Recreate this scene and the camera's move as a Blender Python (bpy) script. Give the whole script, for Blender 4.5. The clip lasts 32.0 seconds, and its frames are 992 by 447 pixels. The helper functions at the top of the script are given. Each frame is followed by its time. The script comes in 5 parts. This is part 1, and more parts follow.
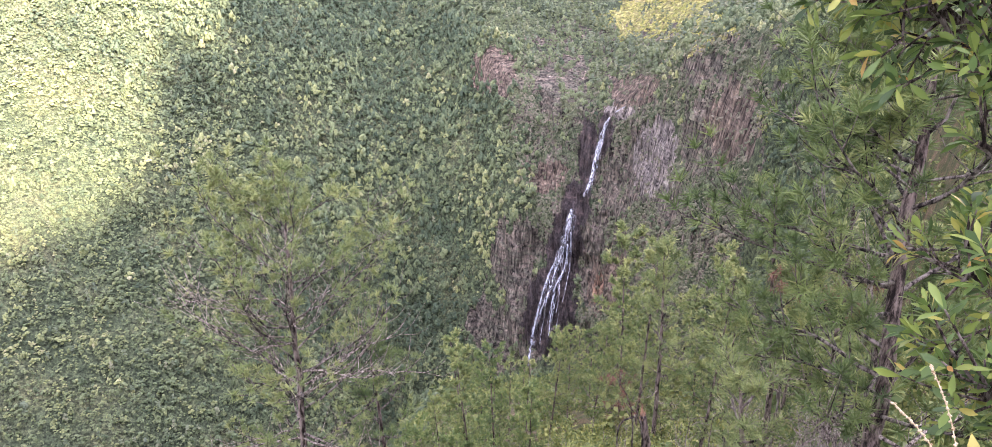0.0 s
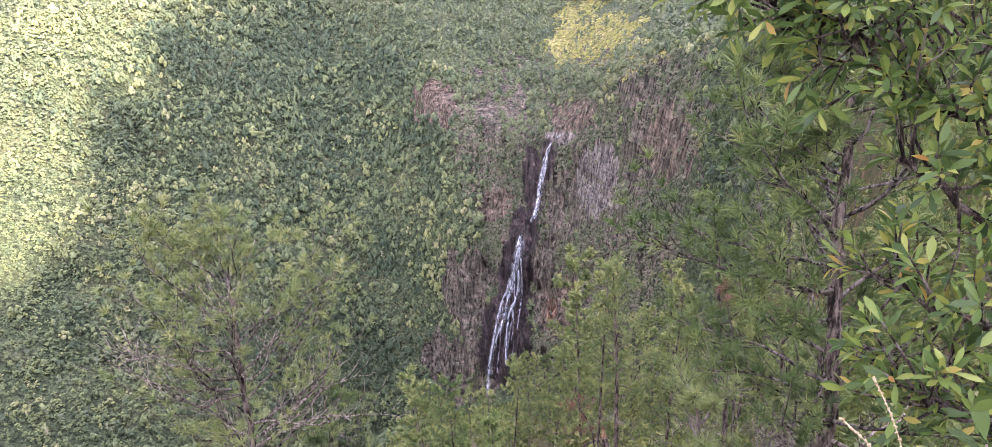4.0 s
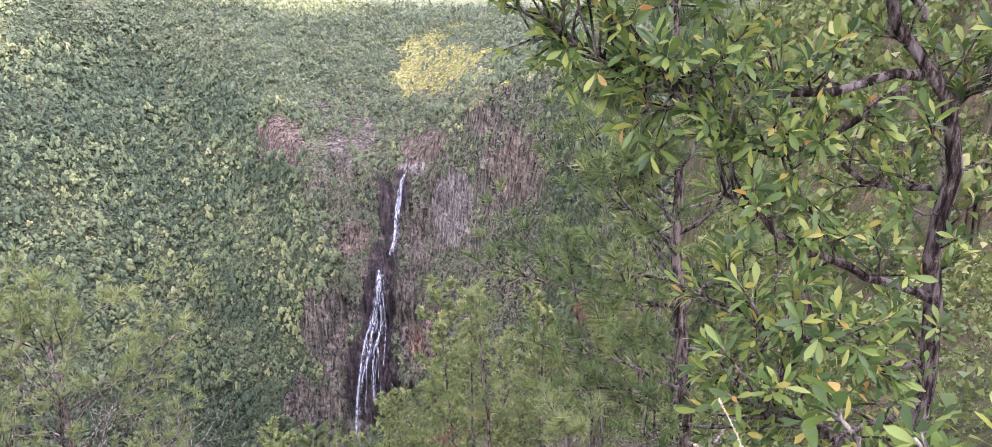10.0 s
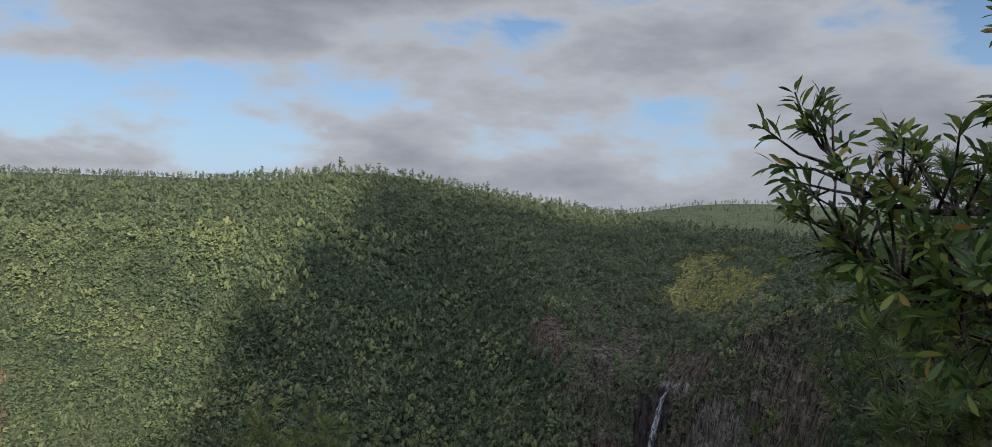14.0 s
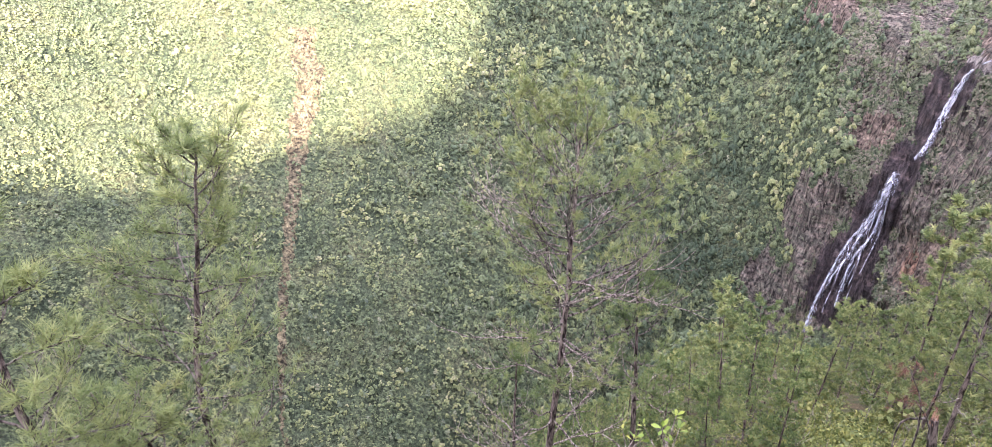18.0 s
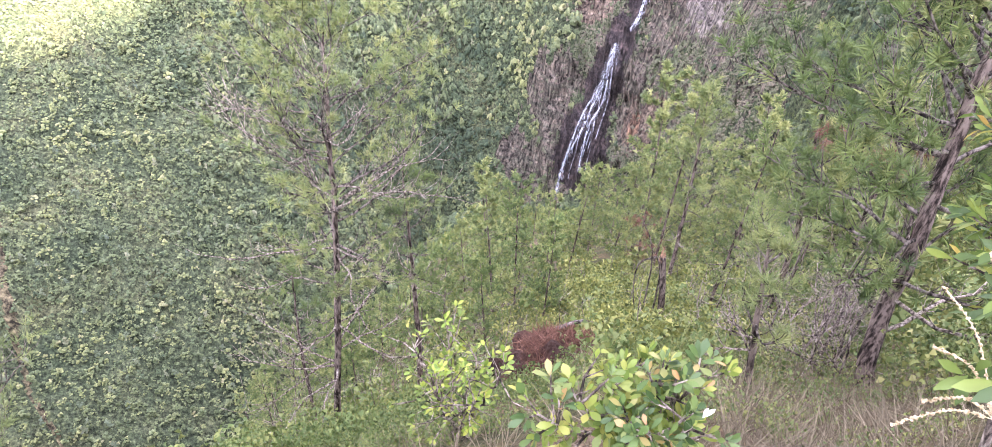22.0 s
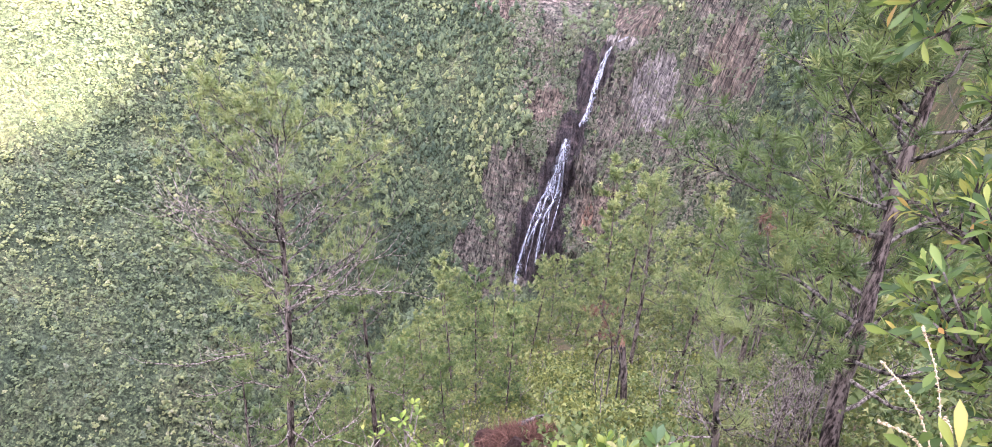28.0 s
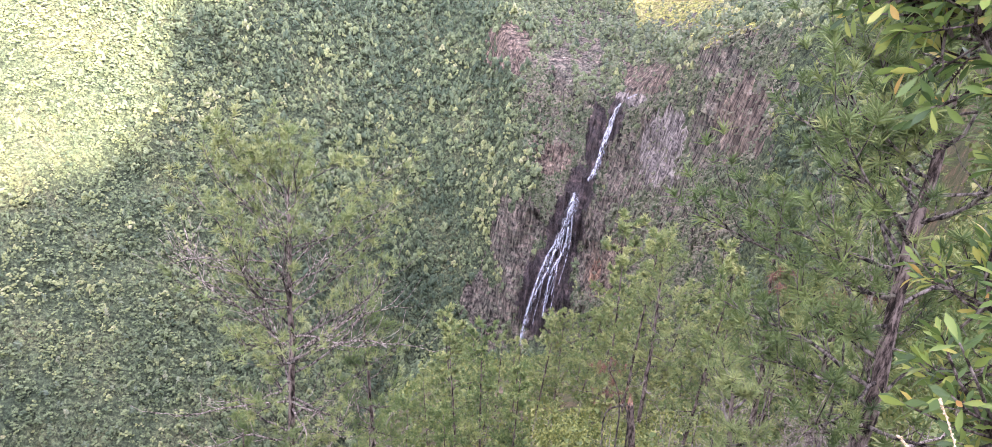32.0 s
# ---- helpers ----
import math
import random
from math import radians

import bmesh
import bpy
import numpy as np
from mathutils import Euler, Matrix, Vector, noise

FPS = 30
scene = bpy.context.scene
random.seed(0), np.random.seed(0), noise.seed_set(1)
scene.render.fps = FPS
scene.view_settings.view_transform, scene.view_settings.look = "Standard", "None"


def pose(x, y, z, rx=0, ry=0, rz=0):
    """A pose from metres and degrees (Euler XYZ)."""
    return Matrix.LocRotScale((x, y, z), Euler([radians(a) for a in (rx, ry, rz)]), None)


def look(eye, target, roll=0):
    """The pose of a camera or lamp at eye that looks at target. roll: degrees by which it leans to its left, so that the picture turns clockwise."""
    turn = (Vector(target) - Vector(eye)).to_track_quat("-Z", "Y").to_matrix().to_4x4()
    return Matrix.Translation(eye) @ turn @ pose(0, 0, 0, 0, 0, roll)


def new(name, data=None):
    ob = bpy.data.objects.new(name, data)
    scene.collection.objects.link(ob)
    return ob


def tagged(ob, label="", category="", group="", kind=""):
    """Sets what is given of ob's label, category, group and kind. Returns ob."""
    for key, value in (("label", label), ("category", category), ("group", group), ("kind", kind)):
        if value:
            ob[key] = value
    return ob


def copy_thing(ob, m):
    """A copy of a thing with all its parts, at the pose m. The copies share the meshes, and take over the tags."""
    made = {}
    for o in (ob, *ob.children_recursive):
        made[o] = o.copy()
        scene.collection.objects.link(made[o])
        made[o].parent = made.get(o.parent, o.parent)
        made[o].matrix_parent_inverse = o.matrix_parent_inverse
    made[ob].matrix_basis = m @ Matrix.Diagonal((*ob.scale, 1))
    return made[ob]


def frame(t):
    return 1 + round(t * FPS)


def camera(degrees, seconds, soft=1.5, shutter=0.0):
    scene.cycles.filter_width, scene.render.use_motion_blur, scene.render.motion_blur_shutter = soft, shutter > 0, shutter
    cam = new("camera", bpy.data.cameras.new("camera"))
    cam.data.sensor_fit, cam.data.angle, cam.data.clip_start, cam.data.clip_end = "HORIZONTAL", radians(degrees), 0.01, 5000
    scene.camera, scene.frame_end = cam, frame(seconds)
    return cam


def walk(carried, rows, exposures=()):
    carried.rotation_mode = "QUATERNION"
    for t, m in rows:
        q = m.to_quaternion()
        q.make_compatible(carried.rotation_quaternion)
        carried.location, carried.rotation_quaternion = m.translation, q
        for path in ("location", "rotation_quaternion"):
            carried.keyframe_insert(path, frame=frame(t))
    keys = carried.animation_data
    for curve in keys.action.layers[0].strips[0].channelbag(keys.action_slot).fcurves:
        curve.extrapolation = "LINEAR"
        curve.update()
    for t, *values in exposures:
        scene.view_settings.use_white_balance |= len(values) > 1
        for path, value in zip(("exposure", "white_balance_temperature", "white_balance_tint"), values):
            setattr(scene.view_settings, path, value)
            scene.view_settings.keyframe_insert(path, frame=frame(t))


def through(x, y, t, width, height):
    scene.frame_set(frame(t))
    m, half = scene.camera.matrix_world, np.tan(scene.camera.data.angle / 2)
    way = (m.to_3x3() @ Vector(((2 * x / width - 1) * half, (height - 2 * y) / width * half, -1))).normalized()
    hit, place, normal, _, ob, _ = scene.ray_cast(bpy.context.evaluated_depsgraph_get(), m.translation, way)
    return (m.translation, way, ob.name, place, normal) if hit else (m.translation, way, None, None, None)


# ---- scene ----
# ---- camera: a phone turned about by hand at a lookout; the eye is near the origin ----
cam = camera(72.39, 32.0, soft=0.5)
# seconds, place (x, y, z), heading to the right, pitch upwards, lean to the left (degrees)
PATH = [
    (0.0, -0.000, -0.000, -0.000, 0.00, -24.85, -0.53),
    (0.5, 0.001, 0.003, 0.001, 2.54, -26.58, -1.57),
    (1.0, -0.001, 0.004, 0.005, 2.48, -27.83, -0.03),
    (1.5, 0.006, 0.015, 0.003, -2.32, -27.07, -1.59),
    (2.0, 0.014, 0.016, -0.003, -1.61, -26.12, -1.92),
    (2.5, 0.016, 0.014, -0.009, -5.71, -24.49, -3.27),
    (3.0, 0.016, 0.020, 0.003, 4.77, -20.85, -3.70),
    (3.5, 0.017, 0.026, 0.015, 7.43, -20.56, -7.12),
    (4.0, 0.017, 0.032, 0.027, 4.79, -22.45, -2.27),
    (4.5, 0.018, 0.038, 0.040, 2.77, -23.32, -0.85),
    (6.5, 0.021, 0.071, 0.093, 3.04, -24.62, -1.07),
    (7.0, 0.019, 0.072, 0.093, 3.69, -24.84, -0.07),
    (7.5, 0.021, 0.075, 0.097, 4.69, -24.87, 0.54),
    (8.0, 0.021, 0.073, 0.093, 5.54, -25.58, 0.54),
    (8.5, 0.032, 0.072, 0.099, 12.12, -21.51, -0.34),
    (9.0, 0.036, 0.071, 0.100, 16.00, -19.36, -1.10),
    (9.5, 0.039, 0.068, 0.098, 14.22, -21.69, -0.60),
    (10.0, 0.035, 0.072, 0.105, 17.70, -20.35, -1.79),
    (10.5, 0.033, 0.070, 0.105, 17.40, -20.32, -1.26),
    (11.0, 0.028, 0.068, 0.104, 18.23, -19.55, -1.93),
    (11.5, 0.025, 0.054, 0.091, 17.06, -10.93, -2.25),
    (12.0, 0.022, 0.041, 0.079, 8.49, -6.62, -4.35),
    (12.5, 0.020, 0.029, 0.068, 7.52, -6.28, -3.58),
    (13.0, 0.018, 0.018, 0.058, 3.05, -1.76, -0.00),
    (13.5, 0.016, 0.006, 0.049, -7.11, 5.11, 0.91),
    (14.0, 0.014, -0.005, 0.040, -4.80, -2.74, 1.78),
    (14.5, 0.013, -0.013, 0.031, -2.61, -13.26, -0.83),
    (15.0, 0.002, -0.018, 0.018, -3.04, -20.94, -0.44),
    (15.5, -0.021, -0.013, 0.015, -7.69, -25.31, 0.94),
    (17.5, -0.027, -0.049, -0.014, -24.14, -32.57, -0.70),
    (18.0, -0.023, -0.025, -0.020, -26.77, -30.32, -2.82),
    (18.5, -0.018, -0.034, -0.016, -28.98, -31.27, -1.42),
    (19.0, -0.018, -0.093, 0.014, -30.41, -33.45, -1.77),
    (19.5, -0.023, -0.067, -0.001, -28.89, -34.76, -3.28),
    (20.0, -0.027, -0.037, -0.019, -24.21, -37.34, -2.58),
    (20.5, -0.030, -0.007, -0.031, -21.57, -38.44, -1.92),
    (21.0, -0.024, 0.030, -0.011, -9.55, -38.77, 1.27),
    (21.5, -0.038, 0.075, 0.002, -1.72, -38.67, 2.50),
    (22.0, -0.051, 0.093, -0.013, -2.82, -39.21, 2.94),
    (22.5, -0.042, 0.085, -0.008, -4.36, -39.30, 2.16),
    (23.0, -0.038, 0.081, 0.007, -2.93, -36.56, 1.32),
    (23.5, -0.038, 0.084, 0.009, -2.93, -34.20, 1.04),
    (24.0, -0.029, 0.076, 0.021, -2.32, -31.89, 0.95),
    (24.5, -0.038, 0.092, 0.004, -1.24, -31.48, 1.67),
    (25.0, -0.040, 0.103, 0.001, -0.04, -31.31, 1.58),
    (25.5, -0.039, 0.102, 0.004, -0.61, -29.82, 1.24),
    (27.5, -0.023, 0.063, -0.001, 2.58, -31.44, 3.69),
    (28.0, -0.025, 0.065, -0.000, 1.00, -31.11, 3.33),
    (28.5, -0.027, 0.054, 0.013, 0.96, -30.91, 2.78),
    (29.0, -0.032, 0.053, 0.013, 0.50, -30.60, 2.64),
    (29.5, -0.035, 0.059, 0.012, -0.77, -30.52, 2.75),
    (30.0, -0.032, 0.060, 0.008, -1.76, -30.42, 2.93),
    (30.5, -0.032, 0.060, 0.007, -1.50, -30.36, 3.02),
    (31.0, -0.035, 0.067, 0.007, -3.37, -29.71, 3.26),
    (31.5, -0.035, 0.084, 0.018, -3.43, -28.85, 2.49),
    (32.0, -0.023, 0.088, 0.016, -0.09, -26.75, 3.86),
]
EXPOSURES = [(0.0, 2.5, 6150, 30), (1.0, 2.75, 6100, 30), (2.0, 2.5, 6100, 30), (3.0, 2.38, 6050, 30), (4.0, 2.35, 6150, 31), (5.5, 2.45, 6100, 31), (7.0, 2.75, 6050, 32), (8.0, 2.75, 6050, 31), (9.0, 2.0, 6100, 31), (10.0, 2.55, 6050, 32), (11.0, 2.1, 6100, 31), (11.6, 0.72, 6300, 12), (12.2, 0.7, 6300, 12), (13.2, 0.45, 6350, 12), (14.0, -0.2, 5900, 9), (14.3, -0.05, 5900, 9),
             (15.0, 1.75, 6350, 30), (15.5, 2.3, 6200, 30), (18.0, 2.6, 6100, 30), (19.0, 2.4, 6200, 29), (21.0, 3.0, 6200, 29), (22.0, 3.1, 6100, 29), (23.0, 2.97, 6050, 30), (25.0, 2.87, 6050, 30), (28.0, 2.9, 6000, 31), (32.0, 2.76, 6000, 32)]
walk(cam, [(t, pose(x, y, z, 90 + pitch, 0, -head) @ pose(0, 0, 0, 0, 0, lean)) for t, x, y, z, head, pitch, lean in PATH], EXPOSURES)

# ---- daylight: low sun behind the camera's right shoulder, broken cloud ----
SUN_AZ, SUN_EL = 140.0, 24.0
world = bpy.data.worlds.new("world")
scene.world = world
world.use_nodes = True


def link(nt, a, b):
    nt.links.new(a, b)


def build_sky():
    nt = world.node_tree
    nt.nodes.clear()
    out = nt.nodes.new("ShaderNodeOutputWorld")
    bg = nt.nodes.new("ShaderNodeBackground")
    sky = nt.nodes.new("ShaderNodeTexSky")
    sky.sky_type = "NISHITA"
    sky.sun_disc = False
    sky.sun_elevation, sky.sun_rotation = radians(SUN_EL), radians(SUN_AZ)
    sky.altitude = 500
    sky.air_density, sky.dust_density, sky.ozone_density = 1.0, 0.3, 2.5
    co = nt.nodes.new("ShaderNodeTexCoord")
    sep = nt.nodes.new("ShaderNodeSeparateXYZ")
    link(nt, co.outputs["Generated"], sep.inputs[0])
    big = nt.nodes.new("ShaderNodeTexNoise")
    big.inputs["Scale"].default_value = 2.6
    big.inputs["Detail"].default_value = 11
    big.inputs["Roughness"].default_value = 0.56
    shift = nt.nodes.new("ShaderNodeMapping")
    shift.inputs["Location"].default_value = (3.1, 7.4, 0.6)
    shift.inputs["Scale"].default_value = (1.0, 1.0, 2.6)
    link(nt, co.outputs["Generated"], shift.inputs[0])
    link(nt, shift.outputs[0], big.inputs["Vector"])
    # a heavy deck above some ten degrees, a clear band below it, small heaps along the skyline
    cover = nt.nodes.new("ShaderNodeValToRGB")
    ce = cover.color_ramp.elements
    for pos, v in ((0.0, 0.53), (0.06, 0.52), (0.09, 0.43), (0.13, 0.44), (0.19, 0.67), (0.5, 0.72)):
        el = ce[0] if pos == 0.0 else (ce[1] if pos == 0.5 else ce.new(pos))
        el.position, el.color = pos, (v, v, v, 1)
    link(nt, sep.outputs[2], cover.inputs[0])
    dens = nt.nodes.new("ShaderNodeMath")
    dens.operation = "ADD"
    link(nt, big.outputs["Fac"], dens.inputs[0])
    link(nt, cover.outputs[0], dens.inputs[1])
    mask = nt.nodes.new("ShaderNodeValToRGB")
    mask.color_ramp.elements[0].position, mask.color_ramp.elements[1].position = 0.50, 0.54
    half = nt.nodes.new("ShaderNodeMath")
    half.operation = "MULTIPLY"
    half.inputs[1].default_value = 0.5
    link(nt, dens.outputs[0], half.inputs[0])
    link(nt, half.outputs[0], mask.inputs[0])
    shade = nt.nodes.new("ShaderNodeValToRGB")
    e = shade.color_ramp.elements
    e[0].position, e[0].color = 0.51, (0.95, 0.92, 0.90, 1)
    e[1].position, e[1].color = 0.665, (0.36, 0.36, 0.40, 1)
    mid = e.new(0.575)
    mid.color = (0.66, 0.65, 0.67, 1)
    link(nt, half.outputs[0], shade.inputs[0])
    gain = nt.nodes.new("ShaderNodeVectorMath")
    gain.operation = "SCALE"
    gain.inputs["Scale"].default_value = 9.0
    link(nt, shade.outputs[0], gain.inputs[0])
    # cloud lit from behind shines more on the sun's side of the sky and overhead
    dot = nt.nodes.new("ShaderNodeVectorMath")
    dot.operation = "DOT_PRODUCT"
    dot.inputs[1].default_value = (math.sin(radians(SUN_AZ)) * 0.75, math.cos(radians(SUN_AZ)) * 0.75, 0.66)
    link(nt, co.outputs["Generated"], dot.inputs[0])
    glow = nt.nodes.new("ShaderNodeMapRange")
    glow.inputs["From Min"].default_value, glow.inputs["From Max"].default_value = -0.1, 0.9
    glow.inputs["To Min"].default_value, glow.inputs["To Max"].default_value = 6.6, 34.0
    link(nt, dot.outputs["Value"], glow.inputs["Value"])
    link(nt, glow.outputs["Result"], gain.inputs["Scale"])
    mix = nt.nodes.new("ShaderNodeMix")
    mix.data_type = "RGBA"
    link(nt, mask.outputs[0], mix.inputs["Factor"])
    # pale haze low over the skyline
    low = nt.nodes.new("ShaderNodeMapRange")
    low.inputs["From Min"].default_value, low.inputs["From Max"].default_value = 0.0, 0.30
    low.inputs["To Min"].default_value, low.inputs["To Max"].default_value = 0.75, 0.15
    link(nt, sep.outputs[2], low.inputs["Value"])
    haze = nt.nodes.new("ShaderNodeMix")
    haze.data_type = "RGBA"
    haze.inputs["B"].default_value = (4.6, 6.3, 8.6, 1)
    link(nt, low.outputs["Result"], haze.inputs["Factor"])
    link(nt, sky.outputs[0], haze.inputs["A"])
    link(nt, haze.outputs["Result"], mix.inputs["A"])
    link(nt, gain.outputs[0], mix.inputs["B"])
    link(nt, mix.outputs["Result"], bg.inputs[0])
    bg.inputs[1].default_value = 0.10
    link(nt, bg.outputs[0], out.inputs[0])


build_sky()
lamp = bpy.data.lights.new("sun", "SUN")
lamp.energy, lamp.angle, lamp.color = 5.0, radians(2.4), (1.0, 0.87, 0.64)
sun = new("sun", lamp)
sa, se = radians(SUN_AZ), radians(SUN_EL)
sun.matrix_world = look((900 * math.sin(sa) * math.cos(se), 900 * math.cos(sa) * math.cos(se), 900 * math.sin(se)), (0, 0, 0))

# ---- materials ----
def material(name, rough=0.8, spec=0.3):
    m = bpy.data.materials.new(name)
    m.use_nodes = True
    nt = m.node_tree
    p = nt.nodes["Principled BSDF"]
    p.inputs["Roughness"].default_value = rough
    p.inputs["Specular IOR Level"].default_value = spec
    return m, nt, p


def ramp(nt, fac, stops):
    r = nt.nodes.new("ShaderNodeValToRGB")
    e = r.color_ramp.elements
    while len(e) < len(stops):
        e.new(0.5)
    for el, (pos, col) in zip(e, stops):
        el.position, el.color = pos, (*col, 1)
    link(nt, fac, r.inputs[0])
    return r.outputs[0]


def noise_tex(nt, scale, detail=4, rough=0.55, stretch=(1, 1, 1), coord="Object"):
    co = nt.nodes.new("ShaderNodeTexCoord")
    mp = nt.nodes.new("ShaderNodeMapping")
    mp.inputs["Scale"].default_value = stretch
    link(nt, co.outputs[coord], mp.inputs[0])
    n = nt.nodes.new("ShaderNodeTexNoise")
    n.inputs["Scale"].default_value, n.inputs["Detail"].default_value, n.inputs["Roughness"].default_value = scale, detail, rough
    link(nt, mp.outputs[0], n.inputs["Vector"])
    return n.outputs["Fac"]


def blend(nt, kind, a, b, fac):
    m = nt.nodes.new("ShaderNodeMix")
    m.data_type, m.blend_type = "RGBA", kind
    if isinstance(fac, float):
        m.inputs["Factor"].default_value = fac
    else:
        link(nt, fac, m.inputs["Factor"])
    link(nt, a, m.inputs["A"])
    link(nt, b, m.inputs["B"])
    return m.outputs["Result"]


def bump(nt, p, fac, strength, dist):
    b = nt.nodes.new("ShaderNodeBump")
    b.inputs["Strength"].default_value, b.inputs["Distance"].default_value = strength, dist
    link(nt, fac, b.inputs["Height"])
    link(nt, b.outputs[0], p.inputs["Normal"])


def foliage(name, stops, island=0.35, gloss=0.45, through=0.25, tint=True, grain=0.0):
    """Leaves: a colour for each plant (attribute tint) and a smaller change from leaf to leaf; some light passes through."""
    m, nt, p = material(name, gloss, 0.35)
    geo = nt.nodes.new("ShaderNodeNewGeometry")
    if tint:
        at = nt.nodes.new("ShaderNodeAttribute")
        at.attribute_name = "tint"
        base = at.outputs["Fac"]
    else:
        base = nt.nodes.new("ShaderNodeObjectInfo").outputs["Random"]
    mx = nt.nodes.new("ShaderNodeMix")
    mx.inputs["Factor"].default_value = island
    link(nt, base, mx.inputs["A"])
    link(nt, geo.outputs["Random Per Island"], mx.inputs["B"])
    col = ramp(nt, mx.outputs["Result"], stops)
    if grain:
        n = noise_tex(nt, grain, 5, 0.7)
        col = blend(nt, "MULTIPLY", col, ramp(nt, n, [(0.34, (0.48, 0.5, 0.5)), (0.5, (0.94, 0.95, 0.94)), (0.66, (1.4, 1.37, 1.32))]), 0.95)
        bump(nt, p, n, 1.0, 0.8)
    link(nt, col, p.inputs["Base Color"])
    tr = nt.nodes.new("ShaderNodeBsdfTranslucent")
    link(nt, col, tr.inputs["Color"])
    ms = nt.nodes.new("ShaderNodeMixShader")
    ms.inputs[0].default_value = through
    link(nt, p.outputs[0], ms.inputs[1])
    link(nt, tr.outputs[0], ms.inputs[2])
    link(nt, ms.outputs[0], nt.nodes["Material Output"].inputs[0])
    return m


def rock(name, stops, wet=False):
    """Jointed cliff rock: beds, upright cracks and weathered streaks."""
    m, nt, p = material(name, 0.5 if wet else 0.9, 0.3 if wet else 0.2)
    strata = noise_tex(nt, 0.07, 6, 0.68, (0.6, 0.6, 4))
    joints = noise_tex(nt, 0.34, 8, 0.72, (1, 1, 0.16))
    beds = noise_tex(nt, 0.30, 5, 0.7, (0.35, 0.35, 1.6))
    streaks = noise_tex(nt, 0.11, 5, 0.65, (1, 1, 0.1))
    c1 = ramp(nt, strata, stops)
    c2 = ramp(nt, joints, [(0.40, (0.07, 0.07, 0.08)), (0.47, (0.62, 0.61, 0.62)), (0.55, (1.1, 1.1, 1.1)), (0.66, (1.9, 1.85, 1.8))])
    c3 = ramp(nt, beds, [(0.36, (0.30, 0.30, 0.32)), (0.46, (0.95, 0.95, 0.95)), (0.66, (1.35, 1.33, 1.3))])
    c4 = ramp(nt, streaks, [(0.38, (0.55, 0.54, 0.55)), (0.52, (1.0, 1.0, 1.0)), (0.66, (1.35, 1.3, 1.25))])
    col = blend(nt, "MULTIPLY", blend(nt, "MULTIPLY", blend(nt, "MULTIPLY", c1, c2, 0.95), c3, 0.8), c4, 0.9)
    link(nt, col, p.inputs["Base Color"])
    bump(nt, p, joints, 1.0, 4.5)
    return m


def bark_mat(name, dark, light, scale=9.0):
    """Furrowed bark: long plates with dark cracks, lichen-pale patches."""
    m, nt, p = material(name, 0.92, 0.15)
    plates = noise_tex(nt, scale, 6, 0.68, (1, 1, 0.22))
    patches = noise_tex(nt, 2.6, 4, 0.6)
    c = ramp(nt, plates, [(0.40, tuple(v * 0.16 for v in dark)), (0.48, dark), (0.56, light), (0.75, tuple(v * 1.2 for v in light))])
    g = ramp(nt, patches, [(0.35, (0.62, 0.58, 0.56)), (0.7, (1.2, 1.18, 1.15))])
    link(nt, blend(nt, "MULTIPLY", c, g, 0.8), p.inputs["Base Color"])
    bump(nt, p, plates, 1.0, 0.04)
    return m


# far woodland greens are set bluer and greyer in place of distance haze
M_forest = foliage("hazed_forest_leaves", [(0.0, (0.054, 0.084, 0.053)), (0.3, (0.109, 0.148, 0.080)), (0.6, (0.178, 0.216, 0.104)), (0.85, (0.262, 0.292, 0.122)), (1.0, (0.355, 0.345, 0.205))], 0.2, 0.8, 0.12, True, 0.9)
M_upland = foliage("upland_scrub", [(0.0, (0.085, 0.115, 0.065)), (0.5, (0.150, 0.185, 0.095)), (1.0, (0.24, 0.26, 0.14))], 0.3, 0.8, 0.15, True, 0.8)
# bright yellow stands in for sunlight, which doesn't reach this clearing
M_sun_scrub = foliage("sun_yellow_scrub", [(0.0, (0.12, 0.16, 0.05)), (0.4, (0.26, 0.28, 0.08)), (0.75, (0.44, 0.42, 0.12)), (1.0, (0.55, 0.50, 0.20))], 0.3, 0.7, 0.25, True, 0.9)
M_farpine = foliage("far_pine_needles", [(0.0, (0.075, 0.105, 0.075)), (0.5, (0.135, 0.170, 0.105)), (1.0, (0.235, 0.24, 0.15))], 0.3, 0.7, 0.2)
M_scrub = foliage("cliff_scrub", [(0.0, (0.095, 0.120, 0.070)), (0.4, (0.150, 0.160, 0.102)), (0.7, (0.205, 0.190, 0.140)), (1.0, (0.265, 0.220, 0.178))], 0.12, 0.8, 0.1, True, 0.8)
M_needle = foliage("pine_needles", [(0.0, (0.045, 0.080, 0.030)), (0.45, (0.112, 0.165, 0.052)), (0.8, (0.205, 0.260, 0.085)), (1.0, (0.300, 0.310, 0.115))], 0.22, 0.5, 0.3)
M_needle_young = foliage("young_pine_needles", [(0.0, (0.085, 0.130, 0.045)), (0.5, (0.195, 0.245, 0.088)), (0.8, (0.290, 0.320, 0.120)), (1.0, (0.385, 0.385, 0.160))], 0.22, 0.5, 0.3)
M_leaf = foliage("broad_leaf", [(0.0, (0.038, 0.075, 0.024)), (0.45, (0.110, 0.178, 0.044)), (0.8, (0.205, 0.275, 0.062)), (0.94, (0.320, 0.345, 0.080)), (0.985, (0.400, 0.330, 0.085)), (1.0, (0.480, 0.250, 0.075))], 1.0, 0.42, 0.4)
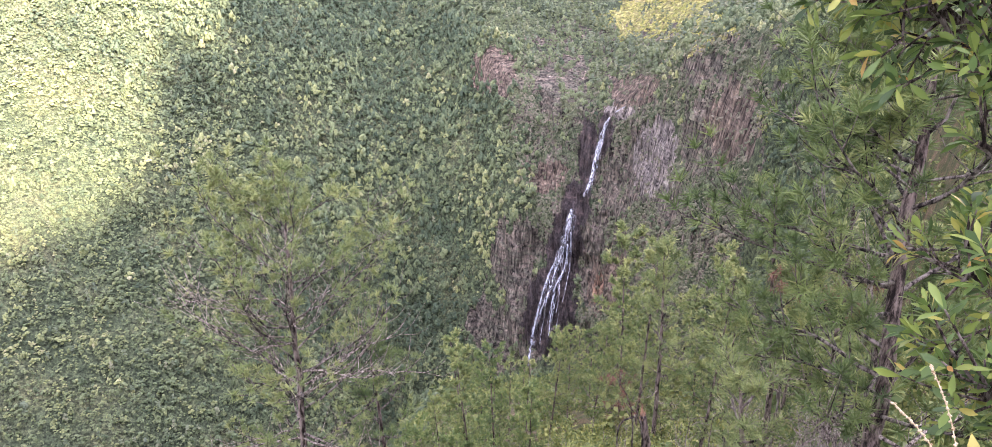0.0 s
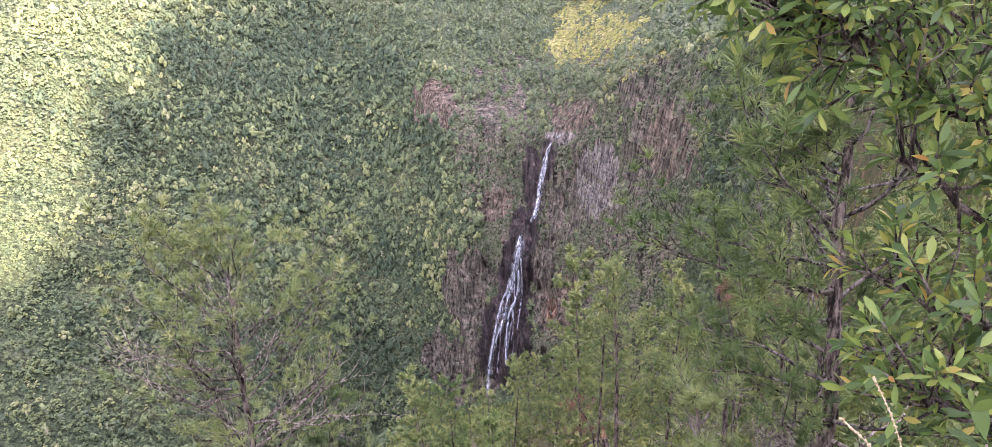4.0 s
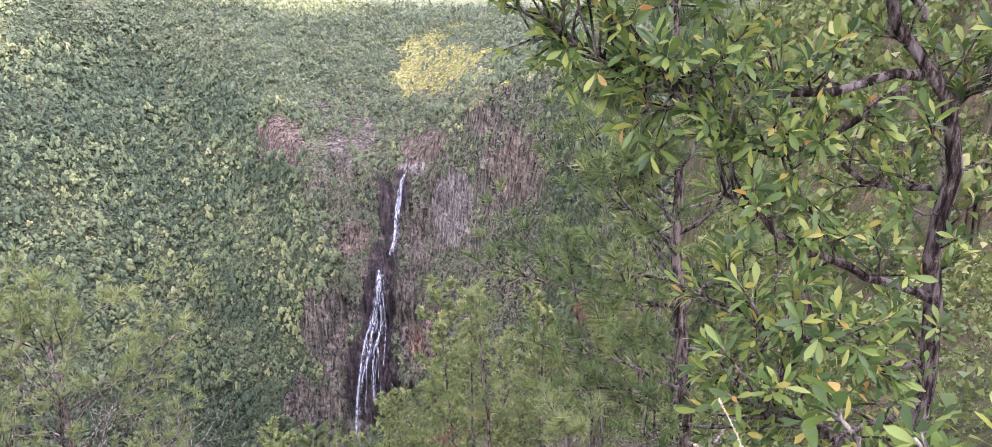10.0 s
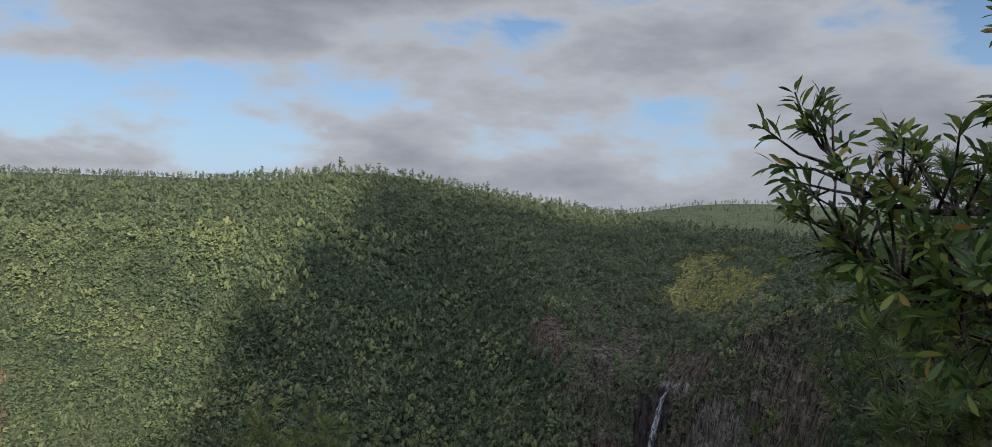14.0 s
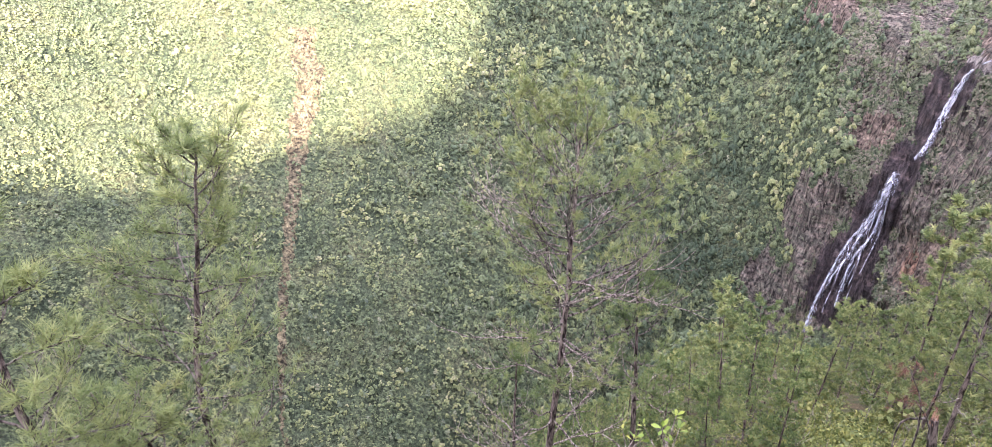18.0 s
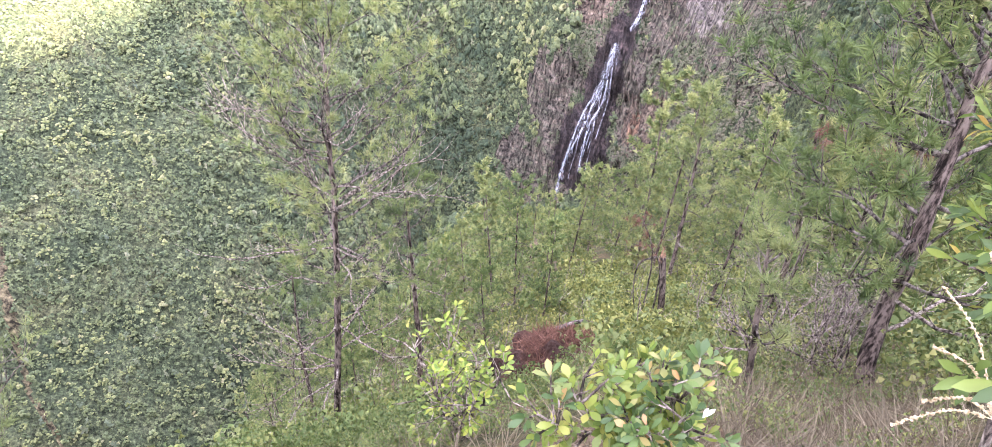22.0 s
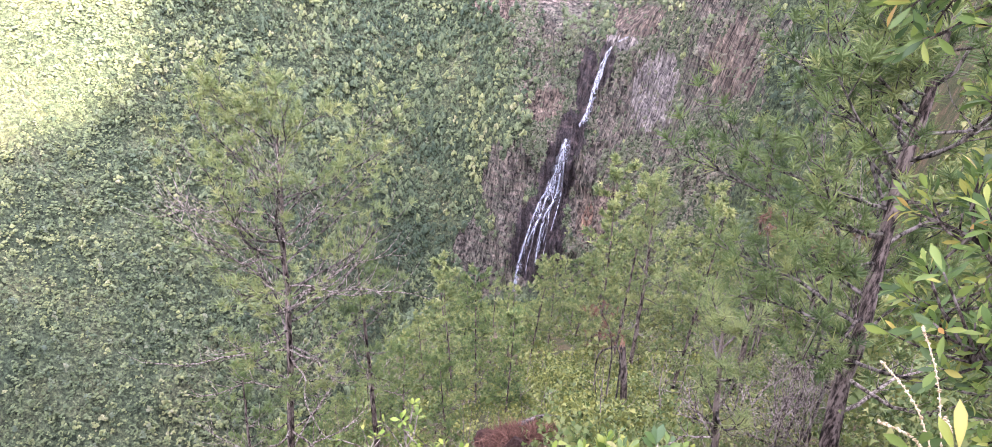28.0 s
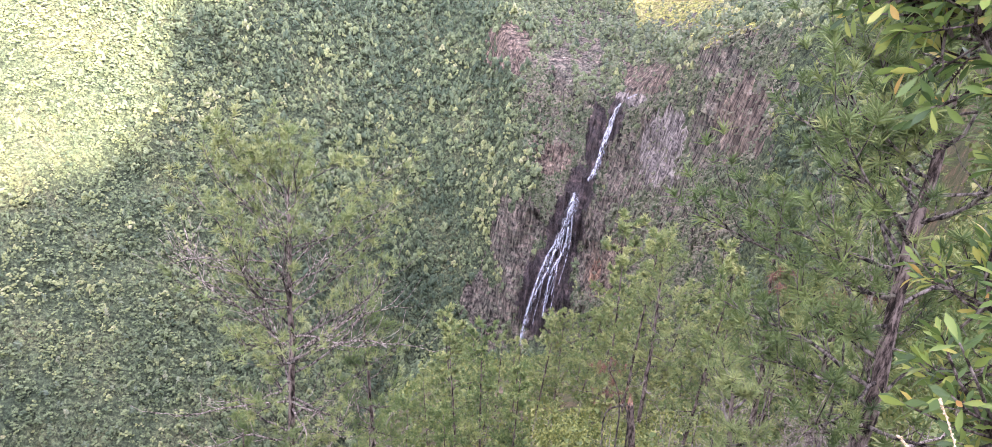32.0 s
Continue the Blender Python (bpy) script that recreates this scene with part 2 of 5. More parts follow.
M_leaf_one = foliage("broad_leaf_single", [(0.0, (0.038, 0.075, 0.024)), (0.45, (0.110, 0.178, 0.044)), (0.8, (0.205, 0.275, 0.062)), (0.94, (0.320, 0.345, 0.080)), (0.985, (0.400, 0.330, 0.085)), (1.0, (0.480, 0.250, 0.075))], 0.0, 0.42, 0.4, False)
M_leaf_pale = foliage("pale_leaf", [(0.0, (0.045, 0.088, 0.028)), (0.5, (0.092, 0.155, 0.042)), (0.85, (0.165, 0.215, 0.060)), (0.93, (0.26, 0.23, 0.08)), (1.0, (0.36, 0.21, 0.09))], 0.0, 0.4, 0.28, False)
M_leaf_yellow = foliage("yellow_green_leaf", [(0.0, (0.095, 0.160, 0.032)), (0.6, (0.205, 0.275, 0.052)), (1.0, (0.340, 0.345, 0.085))], 1.0, 0.35, 0.3)
M_shrub = foliage("shrub_leaves", [(0.0, (0.045, 0.082, 0.025)), (0.35, (0.105, 0.155, 0.045)), (0.7, (0.205, 0.235, 0.072)), (1.0, (0.350, 0.335, 0.120))], 0.5, 0.5, 0.25)
M_dry = foliage("dry_grass", [(0.0, (0.085, 0.072, 0.045)), (0.5, (0.165, 0.138, 0.092)), (1.0, (0.32, 0.285, 0.195))], 0.75, 0.9, 0.2)
M_bark = bark_mat("pine_bark", (0.09, 0.072, 0.063), (0.225, 0.188, 0.166), 13)
M_twig = bark_mat("grey_twig", (0.17, 0.145, 0.125), (0.40, 0.36, 0.32), 20)
M_branch = bark_mat("pine_branch", (0.085, 0.075, 0.066), (0.215, 0.195, 0.175), 14)
M_lichen = bark_mat("lichened_bark", (0.07, 0.052, 0.045), (0.20, 0.175, 0.16), 30)
M_rock = rock("red_brown_rock", [(0.3, (0.070, 0.068, 0.055)), (0.45, (0.130, 0.126, 0.100)), (0.58, (0.180, 0.150, 0.124)), (0.7, (0.26, 0.245, 0.21))])
M_grey = rock("pale_grey_rock", [(0.25, (0.15, 0.135, 0.122)), (0.5, (0.25, 0.228, 0.208)), (0.75, (0.37, 0.34, 0.315))])
M_red = rock("brick_red_rock", [(0.3, (0.105, 0.086, 0.068)), (0.5, (0.18, 0.142, 0.112)), (0.7, (0.27, 0.225, 0.182))])
M_orange = rock("orange_stained_rock", [(0.25, (0.18, 0.125, 0.095)), (0.5, (0.31, 0.195, 0.135)), (0.75, (0.36, 0.27, 0.21))])
M_scree = rock("dry_earth", [(0.25, (0.13, 0.11, 0.07)), (0.5, (0.17, 0.15, 0.09)), (0.75, (0.23, 0.19, 0.13))])
# clearing's grass ground, yellowed and brightened in place of direct sun
M_sun_meadow = rock("sun_yellow_meadow", [(0.25, (0.20, 0.21, 0.09)), (0.5, (0.33, 0.32, 0.13)), (0.75, (0.43, 0.40, 0.19))])
M_wet = rock("wet_black_rock", [(0.25, (0.026, 0.022, 0.024)), (0.45, (0.052, 0.042, 0.043)), (0.62, (0.095, 0.074, 0.068)), (0.75, (0.15, 0.118, 0.105))], True)


def soil_mat():
    """Slope soil under the pines: needle litter, moss and bare earth."""
    m, nt, p = material("slope_soil", 0.95, 0.1)
    a = noise_tex(nt, 0.35, 5)
    b = noise_tex(nt, 5.0, 7, 0.72)
    c = noise_tex(nt, 26.0, 4, 0.7)
    c1 = ramp(nt, a, [(0.3, (0.05, 0.065, 0.03)), (0.5, (0.085, 0.085, 0.045)), (0.62, (0.14, 0.105, 0.07)), (0.75, (0.19, 0.145, 0.10))])
    c2 = ramp(nt, b, [(0.34, (0.28, 0.27, 0.27)), (0.5, (0.95, 0.95, 0.92)), (0.66, (1.7, 1.6, 1.4))])
    c3 = ramp(nt, c, [(0.35, (0.4, 0.4, 0.4)), (0.65, (1.4, 1.35, 1.3))])
    link(nt, blend(nt, "MULTIPLY", blend(nt, "MULTIPLY", c1, c2, 0.9), c3, 0.7), p.inputs["Base Color"])
    bump(nt, p, b, 0.9, 0.12)
    return m


def canopy_mat():
    """The closed low growth between the crowns of the gorge forest, seen from far off."""
    m, nt, p = material("forest_floor_growth", 0.8, 0.15)
    a = noise_tex(nt, 0.022, 5, 0.6)
    b = noise_tex(nt, 0.38, 6, 0.7)
    c = noise_tex(nt, 1.3, 4, 0.7)
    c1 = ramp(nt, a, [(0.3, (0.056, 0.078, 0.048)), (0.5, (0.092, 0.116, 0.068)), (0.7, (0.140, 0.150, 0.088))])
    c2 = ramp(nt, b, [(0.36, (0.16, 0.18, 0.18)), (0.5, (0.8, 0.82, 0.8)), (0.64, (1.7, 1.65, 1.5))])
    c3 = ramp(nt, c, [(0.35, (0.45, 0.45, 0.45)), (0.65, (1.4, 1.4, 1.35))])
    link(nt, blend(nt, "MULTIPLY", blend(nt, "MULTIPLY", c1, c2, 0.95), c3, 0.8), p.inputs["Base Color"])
    bump(nt, p, b, 1.0, 3.0)
    return m


def water_mat(name, low, high, thin):
    m, nt, p = material(name, 0.35, 0.5)
    streak = noise_tex(nt, 0.55, 6, 0.7, (1, 1, 0.07))
    link(nt, ramp(nt, streak, [(0.3, low), (0.62, high)]), p.inputs["Base Color"])
    link(nt, ramp(nt, streak, [(0.38, (0.02, 0.02, 0.02)), (0.58, (thin, thin, thin))]), p.inputs["Alpha"])
    bump(nt, p, streak, 0.5, 0.5)
    return m


M_soil, M_canopy = soil_mat(), canopy_mat()
M_water, M_veil = water_mat("falling_water", (0.28, 0.31, 0.38), (0.56, 0.59, 0.64), 0.85), water_mat("water_veil", (0.22, 0.25, 0.31), (0.46, 0.49, 0.55), 0.42)

# ---- the ground: one sheet round the lookout, from the viewer's feet down into the gorge, up its far wall and out to the skyline ----
# heading, depth of the ground 15 m out, gorge bottom (r, z), rim of the far wall (r, elevation), upland (r, elevation), skyline elevation
PLAN = np.array([
    (-180, -1.8, 30, -2.2, 100, 2.0, 420, 3.0, 1.0),
    (-130, -2.5, 40, -6, 140, 1.0, 420, 2.0, 1.0),
    (-100, -9, 120, -80, 420, -4.0, 900, 0.5, 0.8),
    (-78, -19, 270, -400, 800, -4.0, 1200, 0.2, 0.4),
    (-60, -21, 285, -410, 850, -4.0, 1200, 0.1, 0.3),
    (-45, -21, 300, -420, 880, -4.0, 1150, -0.2, 0.3),
    (-30, -21, 330, -440, 900, -4.2, 1080, -0.3, 0.3),
    (-24, -21, 360, -450, 910, -4.4, 1060, 0.2, 0.3),
    (-17, -20.5, 420, -460, 930, -4.6, 1060, 1.3, 0.2),
    (-12, -20, 500, -470, 980, -5.0, 1080, 0.9, -0.3),
    (-8, -19.5, 570, -475, 1020, -6.0, 1120, 0.2, -0.8),
    (-4, -19, 590, -465, 905, -9.0, 1130, -0.5, -1.2),
    (0, -18.5, 570, -450, 800, -11.5, 1140, -1.1, -1.5),
    (4, -18, 560, -432, 735, -13.6, 1150, -1.7, -1.7),
    (8, -16.5, 545, -414, 692, -15.2, 1150, -2.3, -1.3),
    (10, -15.8, 530, -400, 670, -15.4, 1150, -2.5, -0.8),
    (13, -16, 490, -372, 610, -12.8, 1150, -2.8, -0.4),
    (16, -15.6, 440, -335, 550, -10.2, 1120, -3.0, -0.3),
    (19, -15.2, 390, -290, 500, -8.6, 1080, -3.2, -0.3),
    (24, -14.2, 310, -230, 420, -7.6, 1000, -3.2, -0.3),
    (30, -14.2, 220, -160, 320, -6.6, 900, -3.0, -0.3),
    (38, -13.4, 60, -40, 160, -4.0, 600, -1.0, 0.3),
    (50, -8, 28, -13, 90, 0.5, 420, 2.0, 1.0),
    (70, -3.2, 24, -4, 70, 2.0, 420, 3.0, 1.0),
    (110, -1.9, 30, -2.2, 100, 2.0, 420, 3.0, 1.0),
    (180, -1.8, 30, -2.2, 100, 2.0, 420, 3.0, 1.0)])


def fractal(x, y, z, seed, octaves=4):
    """Smooth value noise for whole arrays, about -1 to 1."""
    out, amp = 0.0, 0.55
    for k in range(octaves):
        i, j, l = np.floor(x), np.floor(y), np.floor(z)
        fx, fy, fz = [v * v * (3 - 2 * v) for v in (x - i, y - j, z - l)]
        tot = 0.0
        for dx in (0, 1):
            for dy in (0, 1):
                for dz in (0, 1):
                    h = np.sin((i + dx) * 127.1 + (j + dy) * 311.7 + (l + dz) * 74.7 + seed * 19.19 + k * 7.3) * 43758.5453
                    w = (fx if dx else 1 - fx) * (fy if dy else 1 - fy) * (fz if dz else 1 - fz)
                    tot = tot + w * (h - np.floor(h))
        out = out + amp * (tot * 2 - 1)
        x, y, z, amp = x * 2.03, y * 2.03, z * 2.03, amp * 0.5
    return out


def plan(az):
    """The plan's numbers at headings az, with the steps between them smoothed."""
    out = []
    for k in range(1, 9):
        v = PLAN[:, k]
        lg = k in (2, 4, 6)
        tot = 0.0
        for d, w in ((-2.0, 0.2), (-1.0, 0.2), (0, 0.2), (1.0, 0.2), (2.0, 0.2)):
            a = (az + d + 180) % 360 - 180
            q = np.interp(a, PLAN[:, 0], np.log(v) if lg else v)
            tot = tot + w * q
        out.append(np.exp(tot) if lg else tot)
    return out


def shade_ridge(u):
    """Height across the sun's direction of the unseen ridge added behind the lookout to cast shade."""
    base = np.interp(u, [-900, -500, -279, -225, -165, -62, 58, 115, 150, 185, 210, 250, 285, 305, 340, 400, 450, 540, 610, 680, 750, 930, 1020, 1150, 1400],
                     [0, 0, 6, 40, 68, 82, 106, 118, 175, 245, 285, 300, 320, 375, 415, 445, 490, 530, 490, 400, 335, 325, 260, 190, 80])
    return base * (1 + 0.16 * fractal(u / 24, 0 * u, 0 * u, 61))


fine = np.arange(-4, 23, 0.13)
AZ = np.concatenate([np.arange(-180, -80, 1.6), np.arange(-80, -4, 0.26), fine, np.arange(23, 62, 0.3), np.arange(62, 180, 1.6), [180.0]])
N_NEAR, N_SLOPE, N_WALL, N_UP, N_FAR = 34, 46, 150, 46, 22
ROWS = N_NEAR + N_SLOPE + N_WALL + N_UP + N_FAR
R0, R1, R2, R3 = N_NEAR, N_NEAR + N_SLOPE, N_NEAR + N_SLOPE + N_WALL, N_NEAR + N_SLOPE + N_WALL + N_UP


def build_sheet():
    z15, rb, zb, rr, er, ru, eu, es = plan(AZ)
    zr, zu = rr * np.tan(np.radians(er)), ru * np.tan(np.radians(eu))
    c = lambda v: v[:, None]
    t = np.linspace(0, 1, N_NEAR, endpoint=False)[None]
    rn = 0.05 + 14.95 * t ** 1.5
    zn = -1.65 + (c(z15) + 1.65) * np.clip((rn - 0.9) / 14.1, 0, 1) ** 0.95
    rn = rn + 0 * zn
    t = np.linspace(0, 1, N_SLOPE, endpoint=False)[None]
    rs, zs = 15 + (c(rb) - 15) * t ** 1.6, c(z15) + (c(zb) - c(z15)) * t ** 1.6
    t = np.linspace(0, 1, N_WALL, endpoint=False)[None]
    cliff = np.clip(1 - np.abs(c(AZ) - 8) / 16, 0, 1)                  # steeper, stepped wall beside the fall
    prof = t + cliff * 0.03 * np.sin(t * 2 * np.pi * 3)
    rw, zw = c(rb) + (c(rr) - c(rb)) * (prof ** (1 + 0.25 * cliff)), c(zb) + (c(zr) - c(zb)) * t
    t = np.linspace(0, 1, N_UP, endpoint=False)[None]
    rp = c(rr) + (c(ru) - c(rr)) * t
    el = np.degrees(np.arctan2(c(zr), c(rr))) * (1 - t) ** 1.35 + c(eu) * (1 - (1 - t) ** 1.35)
    zp = rp * np.tan(np.radians(el))
    t = np.linspace(0, 1, N_FAR)[None]
    rf = c(ru) * (4700 / c(ru)) ** t
    dip = np.sin(np.clip(t * 3, 0, 1) * np.pi) * 28
    zf = rf * np.tan(np.radians(c(eu) + (c(es) - c(eu)) * np.clip(t * 1.7, 0, 1))) - dip * (np.abs(c(AZ)) < 75)
    zf = zf - np.clip(t - 0.6, 0, 1) * 200
    R = np.concatenate([rn, rs, rw, rp, rf], 1)
    Z = np.concatenate([zn, zs, zw, zp, zf], 1)
    a = np.radians(AZ)[:, None]
    X, Y = R * np.sin(a), R * np.cos(a)
    # gullies and spurs, then ledges and columns on the cliff
    row = np.arange(ROWS)[None]
    wall = np.clip((row - R1) / 25, 0, 1) * np.clip((R3 - row) / 40, 0, 1)
    g = fractal(X / 170 + Z / 400, Y / 170, Z / 260, 3) * 50 - np.abs(fractal(AZ[:, None] / 5.5 + Z / 900, 0 * Z, Z / 700, 7)) * 46 + 14 + fractal(X / 45, Y / 45, Z / 70, 5) * 10
    near_cliff = np.clip(1 - np.abs(AZ[:, None] - 8) / 13, 0, 1)
    steep = near_cliff * np.clip((row - R1) / 15, 0, 1) * np.clip((R2 + 4 - row) / 10, 0, 1)
    g = g * (1 - 0.78 * near_cliff)
    col = np.abs(fractal(AZ[:, None] * 1.15 + 0.02 * Z, 0 * Z + 3.3, Z / 90, 11)) * -34 + np.abs(fractal(AZ[:, None] * 3.4 + 0.01 * Z, 0 * Z, Z / 60, 13)) * -16
    led = fractal(AZ[:, None] * 0.5, 0 * Z, Z / 14, 17) * 9
    dr = g * wall + (col + led + 9) * steep
    R2_ = R + dr
    X, Y = R2_ * np.sin(a), R2_ * np.cos(a)
    rough = np.clip((R - 1.2) / 6, 0, 1)
    Z = Z + rough * fractal(X / 3.0, Y / 3.0, 0 * X, 21) * np.clip(R / 40, 0.12, 1.0) + wall * fractal(X / 60, Y / 60, 0 * X, 22) * 8 * (1 - near_cliff)
    # unseen ridge added behind the lookout, shaped so its shadow falls on the gorge
    ux, uy = math.sin(sa + math.pi), math.cos(sa + math.pi)
    along, across = X * ux + Y * uy, X * uy - Y * ux
    shade_hump = shade_ridge(across) * np.exp(-((along + 160) / 72.0) ** 2)
    Z = Z + shade_hump * np.clip((R - 20) / 60, 0, 1)
    return np.stack([X, Y, Z], -1)


SHEET = build_sheet()
ELEV = np.degrees(np.arctan2(SHEET[..., 2], np.hypot(SHEET[..., 0], SHEET[..., 1])))


def wall_point(az, el, proud=0.0):
    """The place on the gorge's far wall at a heading and an elevation seen from the lookout."""
    i = int(np.clip(np.searchsorted(AZ, az), 1, len(AZ) - 1))
    f = (az - AZ[i - 1]) / (AZ[i] - AZ[i - 1])
    res = []
    for k in (i - 1, i):
        e = np.maximum.accumulate(ELEV[k, R1 - 6:R3])
        q = np.interp(el, e, np.arange(len(e))) + R1 - 6
        j = min(int(q), ROWS - 2)
        res.append(SHEET[k, j] * (1 - q + j) + SHEET[k, j + 1] * (q - j))
    p = res[0] * (1 - f) + res[1] * f
    return Vector(p * (1 - proud / np.linalg.norm(p)))


def ground_z(x, y):
    """Height of the ground near the lookout (within some 200 m)."""
    az, r = math.degrees(math.atan2(x, y)), math.hypot(x, y)
    i = int(np.argmin(np.abs(AZ - az)))
    rr = np.hypot(SHEET[i, :R1, 0], SHEET[i, :R1, 1])
    return float(np.interp(r, rr, SHEET[i, :R1, 2]))


def mesh_from(name, verts, faces, mats, mat_index=None, tint=None, smooth=False):
    """A mesh from arrays of equal-sided faces, with an optional tint for each face."""
    me = bpy.data.meshes.new(name)
    faces = np.asarray(faces)
    n, k = faces.shape
    me.vertices.add(len(verts))
    me.vertices.foreach_set("co", np.asarray(verts, dtype=np.float32).ravel())
    me.loops.add(n * k)
    me.loops.foreach_set("vertex_index", faces.ravel().astype(np.int32))
    me.polygons.add(n)
    me.polygons.foreach_set("loop_start", np.arange(0, n * k, k, dtype=np.int32))
    for m in mats:
        me.materials.append(m)
    if mat_index is not None:
        me.polygons.foreach_set("material_index", np.asarray(mat_index, dtype=np.int32))
    if smooth:
        me.polygons.foreach_set("use_smooth", np.ones(n, dtype=bool))
    if tint is not None:
        at = me.attributes.new("tint", "FLOAT", "FACE")
        at.data.foreach_set("value", np.asarray(tint, dtype=np.float32))
    me.update(calc_edges=True)
    me.validate()
    return me


# bare rock: heading, elevation, half-widths of each outcrop, and its kind
ROCKS = [(8.2, -18.8, 0.95, 3.3, 4), (7.4, -23.2, 1.4, 2.2, 4), (6.5, -27.5, 1.75, 3.8, 4), (5.3, -32.4, 2.9, 4.4, 4), (9.6, -17.2, 0.8, 1.8, 4),
         (9.9, -30.3, 0.55, 1.6, 5), (10.6, -29.6, 1.9, 3.0, 3), (14.0, -19.2, 1.9, 3.4, 2), (12.2, -21.6, 3.4, 5.6, 1), (8.9, -27.5, 1.4, 5.0, 1),
         (2.1, -29.1, 2.5, 4.6, 1), (-0.2, -34.2, 2.9, 3.2, 1), (4.3, -20.9, 1.9, 1.7, 3), (20.2, -15.7, 2.0, 3.2, 3), (17.4, -17.4, 1.7, 3.4, 1),
         (0.1, -12.3, 1.9, 1.9, 3), (12.0, -13.6, 2.4, 1.3, 3), (4.6, -13.6, 1.3, 2.2, 1), (6.8, -12.4, 1.6, 2.2, 1), (10.8, -15.2, 1.4, 0.8, 2), (15.5, -22.5, 1.4, 2.4, 1), (17.2, -11.8, 1.6, 1.6, 1)]


def crags(x, y, z):
    """Breaks the outcrops up into ribs and ledges."""
    return 0.6 * fractal(x / 26, y / 26, z / 34, 31) + 0.55 * fractal(x / 7, y / 7, z / 16, 33, 3)


def rock_kind(az, el, n):
    """0 for soil, or the kind of bare rock, for arrays of headings and elevations with a noise n."""
    kind = np.zeros(az.shape, dtype=int)
    for a, e, ha, he, k in reversed(ROCKS):
        d = ((az - a) / ha) ** 2 + ((el - e) / he) ** 2
        kind = np.where(d + n * (0.9 if k == 4 else 2.0) < 0.85, k, kind)
    leafy = ((az - 13.4) / 1.9) ** 2 + ((el + 24.4) / 2.0) ** 2 + n < 0.9
    return np.where(leafy, 0, kind)


def on_cliff(az, el, n):
    """The dry, scrubby cliff about the fall."""
    left = np.interp(el, [-36, -30, -24, -18, -12, -9], [0.3, 0.8, 3.2, 2.6, 1.0, 4.0])
    return (az > left + 3.5 * n) & (az < 22.5 + 3 * n) & (el < -8.5 + 2 * n)


def scar(az, el):
    """A steep strip of dry grass and broken earth that runs down the far wall."""
    mid = np.interp(el, [-44, -36, -28, -23, -17], [-51.5, -48.9, -45.9, -44.4, -41.8])
    wide = np.interp(el, [-44, -30, -24, -17, -12], [0.3, 0.7, 1.0, 1.5, 0.8])
    return (np.abs(az - mid) < wide * (0.75 + 0.6 * fractal(el * 1.3, az * 0.7, 0 * az, 71))) & (el < -13)


def build_ground():
    nc = len(AZ)
    idx = np.arange(nc * ROWS).reshape(nc, ROWS)
    q = np.stack([idx[:-1, :-1], idx[1:, :-1], idx[1:, 1:], idx[:-1, 1:]], -1).reshape(-1, 4)
    cen = (SHEET[:-1, :-1] + SHEET[1:, 1:]) / 2
    az = np.degrees(np.arctan2(cen[..., 0], cen[..., 1]))
    el = np.degrees(np.arctan2(cen[..., 2], np.hypot(cen[..., 0], cen[..., 1])))
    n = crags(cen[..., 0], cen[..., 1], cen[..., 2])
    kind = rock_kind(az, el, n)
    row = np.arange(ROWS - 1)[None]
    kind = np.where((row > R1 - 3) & (row < R3), kind, 0)
    dry = on_cliff(az, el, n) & (row > R1 - 3) & (row < R3) & (fractal(cen[..., 0] / 9, cen[..., 1] / 9, cen[..., 2] / 9, 37) > 0.06)
    kind = np.where((kind == 0) & dry, 1, kind)
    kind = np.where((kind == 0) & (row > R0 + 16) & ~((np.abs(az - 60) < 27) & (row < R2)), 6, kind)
    kind = np.where((row > R1 - 3) & (row < R3) & scar(az, el), 7, kind)
    # ground painted as a patch of sun on the upland
    sun_meadow = ((az - 13.8) / 4.9) ** 2 + ((el + 7.4) / 2.8) ** 2 + 1.5 * n + 2.4 * fractal(cen[..., 0] / 75, cen[..., 1] / 75, cen[..., 2] / 75, 52) < 0.8
    kind = np.where((row > R2 - 3) & (row < R3) & sun_meadow, 8, kind)
    me = mesh_from("ground", SHEET.reshape(-1, 3), q, [M_soil, M_rock, M_grey, M_red, M_wet, M_orange, M_canopy, M_scree, M_sun_meadow], kind.ravel(), None, True)
    ob = new("ground", me)
    return tagged(ob, "steep forested gorge with red-brown rock walls under a wooded upland", "ground", kind="structure")


ground = build_ground()

# ---- the woods of the gorge and the upland: clumped crowns, too many to count ----
def crown_template(seed, clumps, lobes, flat, size):
    """A unit crown: leafy quads over several lobes, thinner below. Returns verts and quads."""
    r = np.random.default_rng(seed)
    cen = r.normal(0, 1, (lobes, 3))
    cen = cen / np.linalg.norm(cen, axis=1)[:, None] * r.uniform(0.25, 0.62, (lobes, 1))
    cen[:, 2] = np.abs(cen[:, 2]) * flat + 0.1
    rad = r.uniform(0.30, 0.52, lobes)
    vs = []
    for k in range(clumps):
        l = r.integers(lobes)
        d = r.normal(0, 1, 3)
        d[2] = d[2] * 0.8 + 0.45
        d /= np.linalg.norm(d)
        p = cen[l] + d * rad[l] * r.uniform(0.8, 1.08) * np.array([1, 1, flat])
        n = d + r.normal(0, 0.45, 3)
        n /= np.linalg.norm(n)
        u = np.cross(n, r.normal(0, 1, 3))
        u /= np.linalg.norm(u)
        v = np.cross(n, u)
        s = size * r.uniform(0.6, 1.3)
        w = s * r.uniform(0.5, 1.0)
        vs += [p - u * s, p - v * w + n * 0.06, p + u * s, p + v * w + n * 0.05]
    return np.array(vs), np.arange(clumps * 4).reshape(-1, 4)


